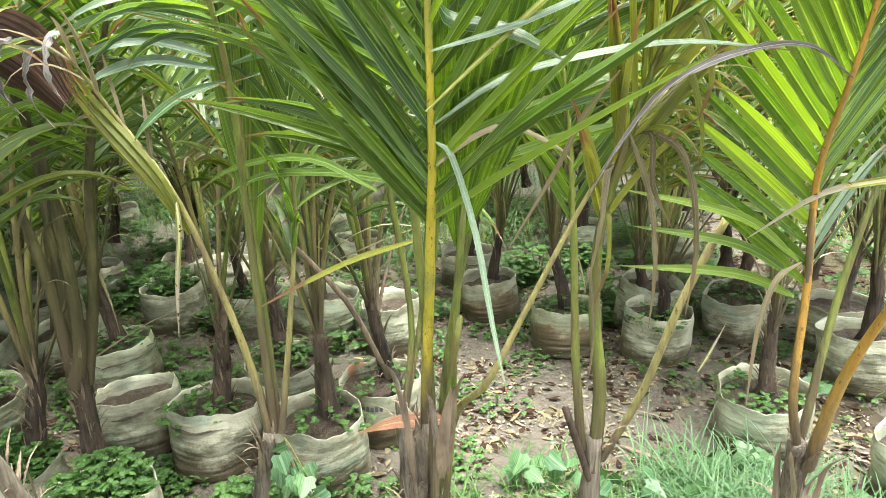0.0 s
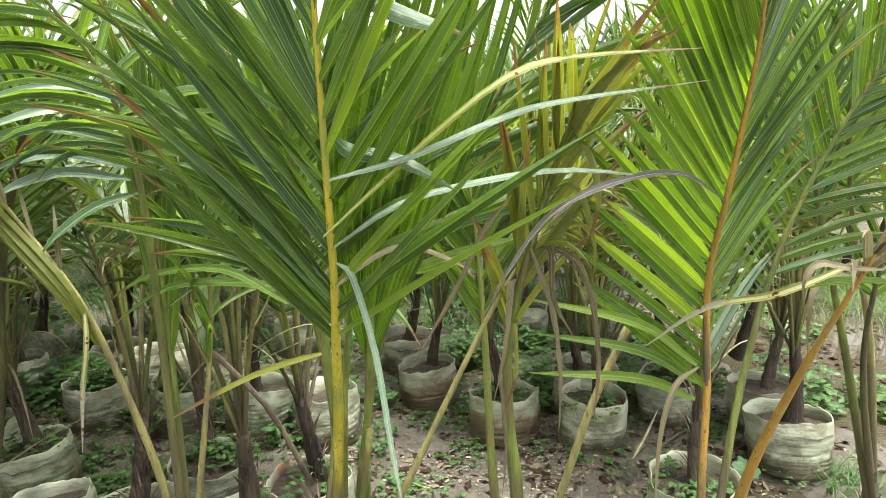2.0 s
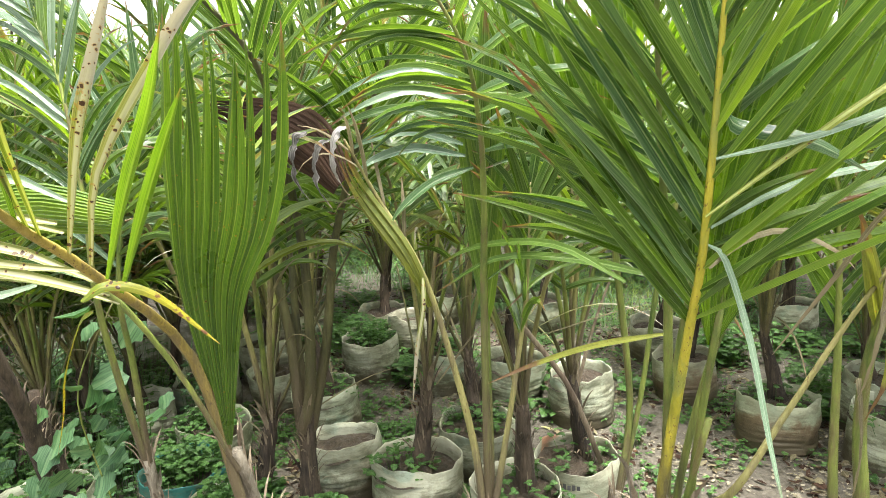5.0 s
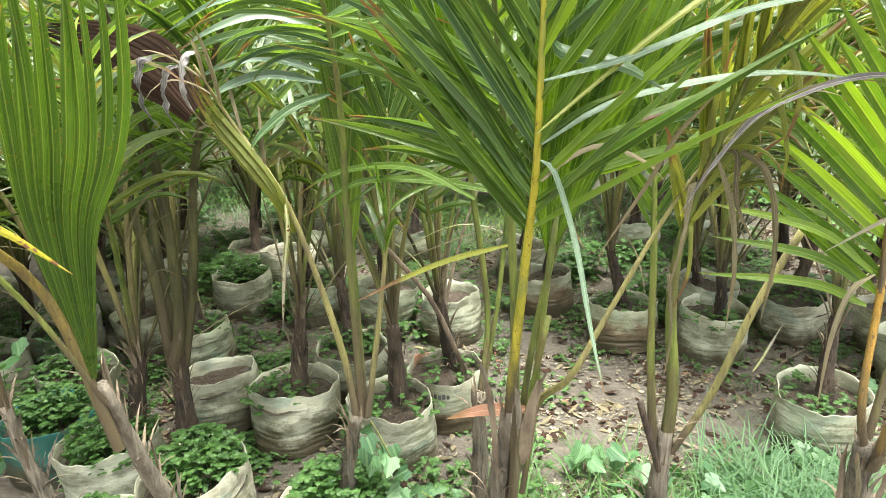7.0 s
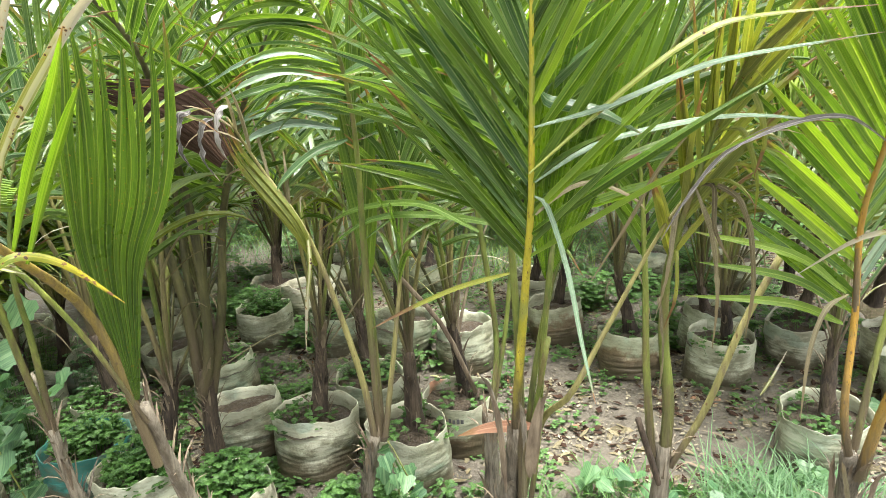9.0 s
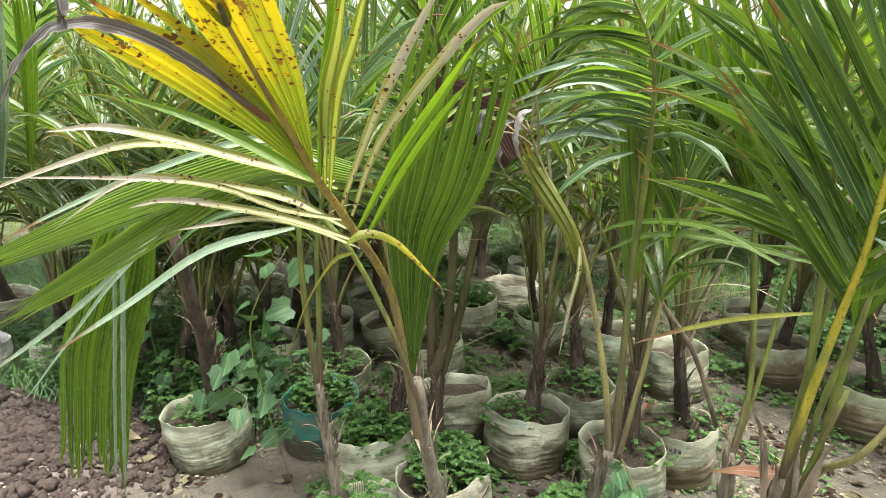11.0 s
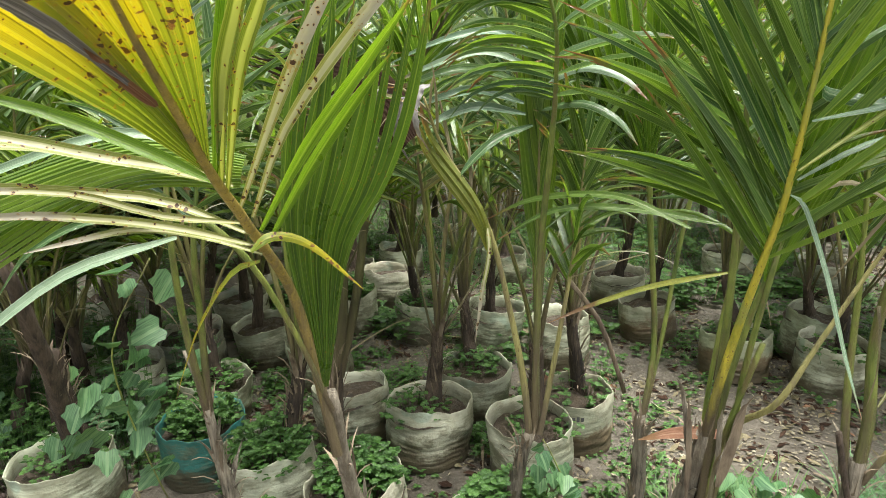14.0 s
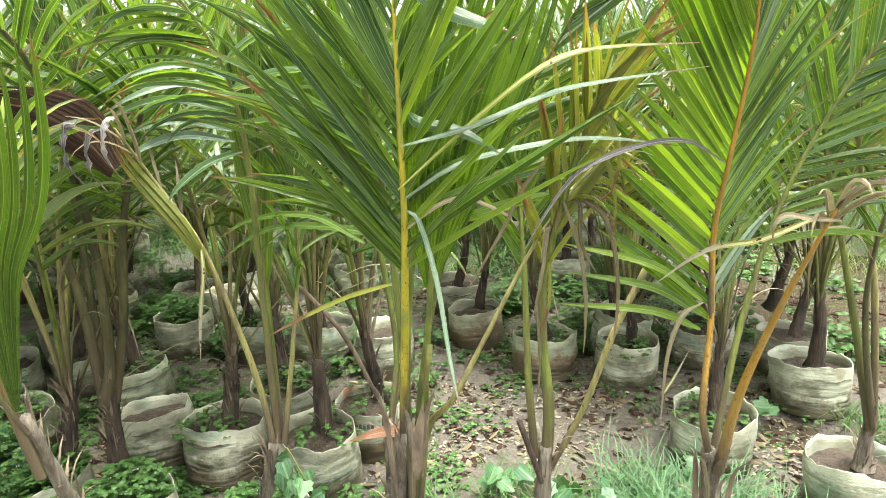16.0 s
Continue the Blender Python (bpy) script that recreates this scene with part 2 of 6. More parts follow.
GOLDEN = bark_material("golden_petiole", (0.17, 0.13, 0.022), (0.44, 0.33, 0.07), rough=0.5, spots=True, scars=(0.20, 0.15, 0.06), foot=(0.11, 0.085, 0.045))
ORANGE = bark_material("orange_petiole", (0.24, 0.14, 0.018), (0.46, 0.27, 0.04), rough=0.4, spots=True, scars=(0.30, 0.21, 0.05), foot=(0.10, 0.078, 0.045))
TAN = bark_material("tan_petiole", (0.13, 0.125, 0.035), (0.35, 0.32, 0.12), rough=0.6, spots=True, scars=(0.15, 0.12, 0.07), foot=(0.10, 0.078, 0.045))


def sack_material(name, cloth, print_, amount, rust=0.0):
    """Woven plastic cloth: creases drawn as dark lines, mud-stained from below, mouldy streaks, patches of faded print.
    """
    m, n, l, b = material(name)
    co = n.new("ShaderNodeTexCoord").outputs["Object"]
    info = n.new("ShaderNodeObjectInfo")
    rnd = info.outputs["Random"]
    off = n.new("ShaderNodeVectorMath")
    l.new(co, off.inputs[0])
    l.new(maths(n, l, "MULTIPLY", rnd, 9.0), off.inputs[1])
    v = off.outputs[0]

    def stretched(x, y, z, detail, rough):
        mp = n.new("ShaderNodeMapping")
        mp.inputs["Scale"].default_value = (x, y, z)
        mp.inputs["Rotation"].default_value = (0.12, 0.08, 0)
        l.new(v, mp.inputs[0])
        return noise_node(n, l, 1, detail, mp.outputs[0], rough)

    blot = noise_node(n, l, 7, 6, v, 0.68)
    fine = noise_node(n, l, 90, 3, v)
    lines = stretched(4, 4, 105, 3, 0.55)
    streak = stretched(6, 6, 15, 6, 0.72)
    hue = maths(n, l, "FRACT", maths(n, l, "MULTIPLY", rnd, 5.17))
    base = ramp(n, l, hue, [(0.0, cloth), (0.5, tuple(c * k for c, k in zip(cloth, (0.93, 0.99, 0.96)))), (1.0, tuple(c * k for c, k in zip(cloth, (0.78, 0.88, 0.80))))])
    col = mix(n, l, ramp(n, l, blot, [(0.40, (0, 0, 0)), (0.66, (0.9, 0.9, 0.9))]), base, tuple(c * k for c, k in zip(cloth, (0.60, 0.60, 0.52))))
    ink = noise_node(n, l, 5.5, 2, v)
    col = mix(n, l, maths(n, l, "MULTIPLY", ramp(n, l, ink, [(0.60, (0, 0, 0)), (0.65, (1, 1, 1))]), amount), col, print_)
    sep = n.new("ShaderNodeSeparateXYZ")
    l.new(co, sep.inputs[0])
    low = n.new("ShaderNodeMapRange")
    low.inputs[1].default_value, low.inputs[2].default_value, low.inputs[3].default_value, low.inputs[4].default_value = 0.04, 0.26, 1, 0
    l.new(sep.outputs[2], low.inputs[0])
    low = low.outputs[0]
    grime = maths(n, l, "MULTIPLY", ramp(n, l, streak, [(0.48, (0, 0, 0)), (0.58, (1, 1, 1))]), maths(n, l, "MULTIPLY_ADD", low, 0.45, 0.50))
    col = mix(n, l, grime, col, (0.115, 0.110, 0.062))
    # shade of creases painted as thin dark lines, stronger towards the bottom
    col = mix(n, l, maths(n, l, "MULTIPLY", ramp(n, l, lines, [(0.50, (0, 0, 0)), (0.57, (1, 1, 1))]), maths(n, l, "MULTIPLY_ADD", low, 0.42, 0.03)), col, (0.085, 0.08, 0.04))
    mud = maths(n, l, "MULTIPLY_ADD", maths(n, l, "SUBTRACT", blot, 0.5), 1.5, low)
    rusty = maths(n, l, "LESS_THAN", maths(n, l, "FRACT", maths(n, l, "MULTIPLY", rnd, 13.7)), rust)
    red = maths(n, l, "MULTIPLY", rusty, ramp(n, l, mud, [(0.42, (0, 0, 0)), (0.62, (0.7, 0.7, 0.7))]))
    col = mix(n, l, red, col, (0.17, 0.095, 0.05))
    col = mix(n, l, ramp(n, l, mud, [(0.52, (0, 0, 0)), (0.92, (0.92, 0.92, 0.92))]), col, (0.075, 0.060, 0.034))
    l.new(col, b.inputs["Base Color"])
    b.inputs["Roughness"].default_value = 0.52
    weave = n.new("ShaderNodeTexWave")
    weave.inputs["Scale"].default_value, weave.inputs["Distortion"].default_value = 120, 0.5
    weave.bands_direction = "Z"
    l.new(co, weave.inputs["Vector"])
    bump(n, l, maths(n, l, "MULTIPLY_ADD", weave.outputs["Fac"], 0.05, maths(n, l, "MULTIPLY_ADD", fine, 0.35, maths(n, l, "MULTIPLY_ADD", lines, 0.35, streak))), 0.4, 0.012, b)
    return m


SACK = sack_material("woven_sack", (0.50, 0.49, 0.385), (0.14, 0.27, 0.22), 0.40)
SACK_RED = sack_material("printed_red_sack", (0.44, 0.41, 0.33), (0.40, 0.13, 0.06), 0.7, 1.1)
SACK_RUST = sack_material("rust_stained_sack", (0.42, 0.41, 0.31), (0.14, 0.27, 0.22), 0.2, 1.1)
SACK_TEAL = sack_material("teal_sack", (0.025, 0.16, 0.14), (0.06, 0.25, 0.225), 0.3)
SACK_WHITE = sack_material("white_printed_sack", (0.66, 0.66, 0.67), (0.40, 0.42, 0.46), 0.3, 0.0)


def soil_material(name, dark, light, wet=0.8, scale=1.0):
    m, n, l, b = material(name)
    co = n.new("ShaderNodeTexCoord").outputs["Object"]
    a = noise_node(n, l, 2.2 * scale, 5, co, 0.6)
    d = noise_node(n, l, 11 * scale, 4, co, 0.6)
    c = noise_node(n, l, 46 * scale, 6, co, 0.75)
    f = maths(n, l, "ADD", maths(n, l, "MULTIPLY", a, 0.4), maths(n, l, "MULTIPLY", c, 0.55))
    f = maths(n, l, "MULTIPLY_ADD", d, 0.45, f)
    col = ramp(n, l, f, [(0.52, dark), (0.66, tuple(0.5 * (p + q) for p, q in zip(dark, light))), (0.86, light)])
    l.new(col, b.inputs["Base Color"])
    l.new(ramp(n, l, d, [(0.38, (wet * 0.5,) * 3), (0.60, (0.95,) * 3)]), b.inputs["Roughness"])
    bump(n, l, maths(n, l, "MULTIPLY_ADD", d, 1.5, c), 0.8, 0.025, b)
    return m


GROUND = soil_material("muddy_ground", (0.042, 0.035, 0.026), (0.155, 0.137, 0.107))
SOIL = soil_material("dark_potting_soil", (0.025, 0.018, 0.012), (0.10, 0.075, 0.05), scale=2)
HEAP = soil_material("turned_soil", (0.050, 0.037, 0.031), (0.27, 0.225, 0.195), scale=1.3)
CLOD = soil_material("dark_clod", (0.020, 0.013, 0.011), (0.115, 0.082, 0.068), scale=1.6)
CHIP = leaf_material("litter_flake", (0.085, 0.070, 0.042), (0.40, 0.365, 0.275), (0.36, 0.33, 0.25), tip=1.3, gloss=0.8, through_=0.1, brown=(0.1, 0.07, 0.04), glow=False)
WATER, _n, _l, _b = material("standing_water")
_b.inputs["Base Color"].default_value, _b.inputs["Roughness"].default_value = (0.06, 0.05, 0.035, 1), 0.04
bump(_n, _l, noise_node(_n, _l, 6, 2), 0.06, 0.01, _b)
INK, _n, _l, _b = material("dark_ink")
_b.inputs["Base Color"].default_value, _b.inputs["Roughness"].default_value = (0.06, 0.06, 0.065, 1), 0.7


# ---- mesh tools ----
class Mesh:
    """Vertices, faces and a flat map (across, along) for one part."""

    def __init__(self):
        self.v, self.f, self.uv = [], [], []

    def grid(self, rows, closed=False):
        """rows: equally long lists of (place, across, along)."""
        w, base = len(rows[0]), len(self.v)
        for row in rows:
            for p, a, b in row:
                self.v.append(tuple(p))
                self.uv.append((a, b))
        for i in range(len(rows) - 1):
            for j in range(w if closed else w - 1):
                k = (j + 1) % w
                self.f.append((base + i * w + j, base + i * w + k, base + (i + 1) * w + k, base + (i + 1) * w + j))
        return base

    def data(self, name, mat, smooth=True):
        me = bpy.data.meshes.new(name)
        me.from_pydata(self.v, [], self.f)
        layer = me.uv_layers.new(name="UVMap")
        flat = [c for f in self.f for i in f for c in self.uv[i]]
        layer.data.foreach_set("uv", flat)
        me.materials.append(mat)
        me.polygons.foreach_set("use_smooth", [smooth] * len(me.polygons))
        me.update()
        return me


def part(name, mesh, mat, parent=None, label="", smooth=True):
    ob = new(name, mesh.data(name, mat, smooth))
    if parent is not None:
        ob.parent = parent
    return tagged(ob, label)


def thing(name, place, label, category, group="", kind=""):
    ob = new(name)
    ob.location = place
    ob.empty_display_size = 0.1
    return tagged(ob, label, category, group, kind)


def bez(pts, k):
    """k + 1 places along a smooth curve through the given ones."""
    p = [Vector(q) for q in pts]
    p = [p[0] * 2 - p[1]] + p + [p[-1] * 2 - p[-2]]
    out, seg = [], len(p) - 3
    for i in range(k + 1):
        u = i / k * seg
        s = min(int(u), seg - 1)
        t = u - s
        a, b, c, d = p[s:s + 4]
        out.append(0.5 * (2 * b + (c - a) * t + (2 * a - 5 * b + 4 * c - d) * t * t + (3 * b - a - 3 * c + d) * t ** 3))
    return out


def tangents(line):
    return [(line[min(i + 1, len(line) - 1)] - line[max(i - 1, 0)]).normalized() for i in range(len(line))]


def tube(mesh, line, radii, sides=7, flat=1.0, rough=0.0, rnd=None):
    """A tapering, slightly flattened stalk along a line."""
    tg, rows = tangents(line), []
    ref = Vector((0.3, -1, 0.1)).normalized()
    for i, (p, t) in enumerate(zip(line, tg)):
        a = t.cross(ref).normalized()
        b = a.cross(t).normalized()
        r = radii[i] if isinstance(radii, list) else radii
        ring = []
        for s in range(sides):
            w = 2 * math.pi * s / sides
            q = r * (1 + (rnd.uniform(-rough, rough) if rnd else 0))
            ring.append((p + a * (math.cos(w) * q) + b * (math.sin(w) * q * flat), s / sides, i / len(line)))
        rows.append(ring)
    base = mesh.grid(rows, True)
    mesh.f.append(tuple(base + (len(rows) - 1) * sides + s for s in range(sides)))
    return mesh


def blade(mesh, p, d, across, length, width, droop=0.5, n=7, fold=0.28, curl=0.0, shape=0.16):
    """One leaflet from p towards d, folded along its midrib and bending under its weight."""
    d = d.normalized()
    rows, pos, step = [], p.copy(), length / n
    wv = (across - d * across.dot(d)).normalized()
    for i in range(n + 1):
        u = i / n
        nrm = wv.cross(d).normalized()
        w = 0.5 * width * min(1.0, 0.35 + u / shape * 0.65) * (1 - max(0.0, (u - 0.35) / 0.65) ** 1.8) + 0.0006
        rows.append([(pos - wv * w, 0.0, u), (pos - nrm * (fold * w), 0.5, u), (pos + wv * w, 1.0, u)])
        d = (d + Vector((0, 0, -droop * 2.0 * (u + 0.12) / n)) + nrm * (curl / n)).normalized()
        wv = (wv - d * wv.dot(d)).normalized()
        pos = pos + d * step
    mesh.grid(rows)
    return mesh


def strap(mesh, pts, width, across, n=12, fold=0.25, shape=0.2, twist=0.0, crinkle=0.0):
    """A long leaf that follows given places."""
    line = bez(pts, n)
    tg, rows = tangents(line), []
    for i, (p, t) in enumerate(zip(line, tg)):
        u = i / n
        wv = Vector(across) - t * Vector(across).dot(t)
        wv = (Matrix.Rotation(twist * u, 3, t) @ wv).normalized()
        nrm = wv.cross(t).normalized()
        w = 0.5 * width * min(1.0, 0.3 + u / shape * 0.7) * (1 - max(0.0, (u - 0.45) / 0.55) ** 2) + 0.0006
        row = []
        for a, f in ((-1.0, 0.0), (-0.5, 0.6), (0.0, 1.0), (0.5, 0.6), (1.0, 0.0)):
            wob = crinkle * w * noise.noise(p * 60 + Vector((a * 3, 0, 0))) if crinkle else 0.0
            edge_ = 1 + crinkle * 0.5 * noise.noise(p * 45 + Vector((0, a * 5, 3))) if crinkle else 1.0
            row.append((p + wv * (w * a * edge_) - nrm * (fold * w * f + wob), 0.5 + 0.5 * a, u))
        rows.append(row)
    mesh.grid(rows)
    return mesh


def frond(palm, pts, rnd, stalk=PETIOLE, leaf=LEAF, thick=0.011, bare=0.45, count=22, length=0.45, width=0.035, angle=(62, 22),
          droop=0.45, lift=0.25, single=False, sides=(1, 1), face=None, label="", leaf_label="", pick=None, fold=0.75, even=0.0, curl=0.0, splay=(1, 1)):
    """A frond along pts: a stalk, bare at its foot, with leaflets to both sides. single: each leaflet is a piece of its own."""
    line = bez(pts, 24)
    tg = tangents(line)
    stalk_ob = part("frond", tube(Mesh(), line, [thick * (1.35 - 1.15 * i / 24) + 0.0012 for i in range(25)], 7, 0.75), stalk, palm, label)
    groups = {}
    for s in (-1, 1):
        share = sides[0] if s < 0 else sides[1]
        cnt = int(count * min(1, share))
        for k in range(cnt):
            u = (k + 0.5 + (rnd.uniform(-0.3, 0.3) if even == 0 else 0)) / cnt
            x = (bare + (1 - bare) * u) * 24
            i = min(int(x), 23)
            p = line[i].lerp(line[i + 1], x - i)
            t = tg[i].lerp(tg[i + 1], x - i).normalized()
            up = Vector(face) if face else Vector((0, 0, 1))
            if face is None and abs(t.z) > 0.9:
                up = Vector((0, 0, 1)) - Vector((t.x, t.y, 0)) * 3
            side = t.cross(up).normalized() * s
            top = side.cross(t).normalized() * s
            a = radians((angle[0] + (angle[1] - angle[0]) * u) * splay[0 if s < 0 else 1] + rnd.uniform(-8, 8) * (1 - even))
            d = t * math.cos(a) + side * math.sin(a) + top * lift * rnd.uniform(0.6, 1.3)
            le = length * max(1.0, share) * (0.72 + 0.9 * u - 1.0 * u * u) * rnd.uniform(0.78, 1.12)
            mat = pick(s, u, rnd) if pick else leaf
            if mat is None or (even == 0 and rnd.random() < 0.08):
                continue
            mesh = Mesh() if single else groups.setdefault(mat.name, (mat, Mesh()))[1]
            tw = (t + top * rnd.uniform(-0.5, 0.5) * (1 - even)).normalized()
            blade(mesh, p, d, tw, le, width * rnd.uniform(0.8, 1.15), droop * rnd.uniform(0.5, 1.5), 7, fold, curl + rnd.uniform(-0.25, 0.25) * (1 - even))
            if single:
                part("leaflet", mesh, mat, stalk_ob, "", False)
    for mat, mesh in groups.values():
        tagged(part("foliage", mesh, mat, stalk_ob, leaf_label, False), kind="stuff")
    return stalk_ob


def arc(base, azimuth, lean, bend, length, k=5):
    """Places along a stalk that leaves base leaning by lean degrees and ends leaning by lean + bend."""
    out, p = [Vector(base)], Vector(base)
    for i in range(k):
        u = (i + 0.5) / k
        a = radians(lean + bend * u ** 1.6)
        h = radians(azimuth)
        p = p + Vector((math.sin(a) * math.cos(h), math.sin(a) * math.sin(h), math.cos(a))) * (length / k)
        out.append(p.copy())
    return out


def stem(palm, top, rnd, r=0.032, sheaths=3, foot=(0, 0, 0), mat=STEM):
    """The swollen fibrous foot with torn leaf bases."""
    line = bez([foot, Vector(foot).lerp(Vector(top), 0.5) + Vector((rnd.uniform(-.01, .01), rnd.uniform(-.01, .01), 0)), top], 9)
    radii = [r * (1.25 - 0.6 * i / 9 + (0.35 if i == 0 else 0)) for i in range(10)]
    part("stem", tube(Mesh(), line, radii, 14, 1.0, 0.16, rnd), mat, palm)
    for _ in range(sheaths):
        q = line[rnd.randint(2, 8)]
        h = rnd.uniform(0, 6.28)
        out = Vector((math.cos(h), math.sin(h), 0))
        part("leaf_sheath", blade(Mesh(), q + out * r * 0.7, out * rnd.uniform(0.05, 0.25) + Vector((0, 0, 1)), out.cross(Vector((0, 0, 1))), rnd.uniform(0.06, 0.17), rnd.uniform(0.010, 0.024), rnd.uniform(0.0, 0.5), 5, -0.5, rnd.uniform(-0.8, 0.5)), rnd.choice((SHEATH, mat, mat)), palm)
    fray = Mesh()
    for _ in range(46 if sheaths > 2 else 10):
        i = rnd.randint(0, 8)
        h = rnd.uniform(0, 6.28)
        out = Vector((math.cos(h), math.sin(h), 0))
        q = line[i].lerp(line[i + 1], rnd.random()) + out * radii[i] * 0.9
        blade(fray, q, out * rnd.uniform(0.0, 0.30) + Vector((rnd.uniform(-.12, .12), rnd.uniform(-.12, .12), 1)), out.cross(Vector((0, 0, 1))), rnd.uniform(0.03, 0.12), rnd.uniform(0.003, 0.009), rnd.uniform(0.0, 0.6), 3, -0.4, rnd.uniform(-1.2, 0.6))
    tagged(part("fibre", fray, SHEATH, palm, "frayed dry fibres", False), kind="stuff")


def palm(place, seed, fronds=6, height=2.0, single=False, lab="young coconut palm with arching green fronds in a sack", spread=1.0, aged=0.2):
    rnd = random.Random(seed)
    ob = thing("coconut_palm", place, lab, "palm", "palms of the nursery")
    th = rnd.uniform(0.24, 0.44)
    lean = Vector((rnd.uniform(-.08, .08), rnd.uniform(-.08, .08), th))
    stem(ob, lean, rnd, 0.031, 6 if single else 2)
    turn = rnd.uniform(0, 360)
    for k in range(fronds):
        az = turn + k * 137.5
        young = k / max(1, fronds - 1)
        le = (height - th) * rnd.uniform(0.86, 1.02) * (0.86 + 0.2 * young)
        old = young < aged
        mat = rnd.choice((OLIVE, LEAF)) if old else rnd.choice((LEAF, LEAF, TEAL, TEAL, LEAF, LIME))
        frond(ob, arc(lean * rnd.uniform(0.8, 1.0), az, (11 - 9 * young) * spread, (52 - 34 * young) * rnd.uniform(0.8, 1.3) * spread, le), rnd,
              rnd.choice((PETIOLE, PETIOLE, TAN)), mat, 0.009, rnd.uniform(0.36, 0.46), rnd.randint(18, 24) if single else rnd.randint(26, 32), rnd.uniform(0.34, 0.46), 0.021 if single else 0.019,
              (58, 18), rnd.uniform(0.5, 1.1), 0.2, single)
    dry, stalks = Mesh(), Mesh()
    for k in range(rnd.randint(3, 5) if single else rnd.randint(6, 9)):
        h = rnd.uniform(0, 6.283)
        q = lean * 1.0 + Vector((math.cos(h) * 0.05, math.sin(h) * 0.05, rnd.uniform(-0.05, 0.6)))
        m = Mesh() if single else dry
        blade(m, q, Vector((math.cos(h), math.sin(h), rnd.uniform(0.2, 1.8))), Vector((-math.sin(h), math.cos(h), 0)), rnd.uniform(0.2, 0.6), 0.010, rnd.uniform(0.5, 1.8), 9, 0.5, rnd.uniform(-1, 1))
        if single:
            part("dry_leaf", m, rnd.choice((DRY, DRY, CREAM)), ob, "withered hanging leaflet")
    for k in range(rnd.randint(3, 4) if single else rnd.randint(5, 7)):
        line = arc(lean * rnd.uniform(0.6, 0.95), rnd.uniform(0, 360), rnd.uniform(5, 26), rnd.uniform(0, 25), rnd.uniform(0.4, 0.95))
        m = tube(Mesh() if single else stalks, bez(line, 8), [0.0095 - 0.0006 * i for i in range(9)], 6, 0.6)
        if single:
            part("cut_stalk", m, rnd.choice((TAN, SHEATH, PETIOLE, DARKSTALK)), ob, "bare leafless stalk")
    if not single:
        tagged(part("withered_foliage", dry, DRY, ob, "withered hanging leaflets", False), kind="stuff")
        tagged(part("bare_stalk", stalks, DARKSTALK if rnd.random() < 0.5 else PETIOLE, ob, "bare leafless stalks"), kind="stuff")
    return ob


def bag(place, seed, mat=SACK, r=0.18, h=0.30, lab="pale woven sack with muddy creases, filled with dark soil", tilt=(0, 0)):
    rnd = random.Random(seed)
    ob = thing("grow_bag", place, lab, "grow bag", "grow bags")
    ob.rotation_euler = (radians(tilt[0]), radians(tilt[1]), rnd.uniform(0, 6.28))
    seg, off = 40, Vector((seed * 3.7, seed * 1.3, 0))
    lev = 44
    prof = [(0.84, 0.0), (0.95, 0.012)] + [(0.985 + 0.03 * math.sin(3.0 * k / lev), k / lev) for k in range(1, lev + 1)] + [(0.985, 1.012), (0.965, 1.0), (0.955, 0.9), (0.95, 0.6)]
    rows = []
    ex, ea = rnd.uniform(0.02, 0.10), rnd.uniform(0, 3.14)
    skew = Vector((rnd.uniform(-0.02, 0.02), rnd.uniform(-0.02, 0.02), 0))
    for q, z in prof:
        ring = []
        for s in range(seg):
            w = 2 * math.pi * s / seg
            c = Vector((math.cos(w), math.sin(w), 0))
            ph = z * 15 + noise.noise(c * 1.2 + off) * 2.2
            ridge = abs(noise.noise(Vector((ph, off.x, 0.0)) + c * 0.5)) + 0.5 * abs(noise.noise(Vector((ph * 1.9, 3.0, off.y)) + c * 0.9))
            slack = max(0.0, min(1.0, 1.35 - 1.25 * z + 0.5 * noise.noise(c * 1.5 + off * 0.7)))
            crease = noise.noise(Vector((c.x * 1.3, c.y * 1.3, z * 3)) + off) * 0.07 - 0.15 * max(0.0, 0.30 - ridge) * slack + 0.02 * noise.noise(Vector((c.x * 4, c.y * 4, z * 5)) + off)
            k = r * q * (1 + crease * (0.35 + 0.65 * min(1, z * 5)) + ex * math.cos(2 * (w - ea)) * z)
            rim = noise.noise(c * 1.4 + off) * 0.026 + noise.noise(c * 4.5 + off) * 0.012 + noise.noise(c * 11 + off) * 0.004
            flare = 0.012 * noise.noise(c * 2.2 + off * 1.7) * max(0.0, z - 0.8) * 5
            ring.append((Vector((c.x * (k + flare), c.y * (k + flare), z * h + rim * max(0, z - 0.5) * 2)) + skew * z, s / seg, z))
        rows.append(ring)
    m = Mesh()
    base = m.grid(rows, True)
    m.f.append(tuple(base + s for s in reversed(range(seg))))
    part("sack", m, mat, ob)
    m = Mesh()
    rows = []
    for i in range(7):
        q = i / 6
        rows.append([(Vector((math.cos(6.2832 * s / 24) * r * 0.965 * q, math.sin(6.2832 * s / 24) * r * 0.965 * q,
                              h * 0.78 + noise.noise(Vector((q * 2 * math.cos(6.2832 * s / 24), q * 2 * math.sin(6.2832 * s / 24), seed * 2.1)) * 1.7) * 0.022 + 0.022 * (1 - q))), s / 24, q) for s in range(24)])
    m.grid(rows, True)
    part("soil", m, SOIL, ob)
    return ob


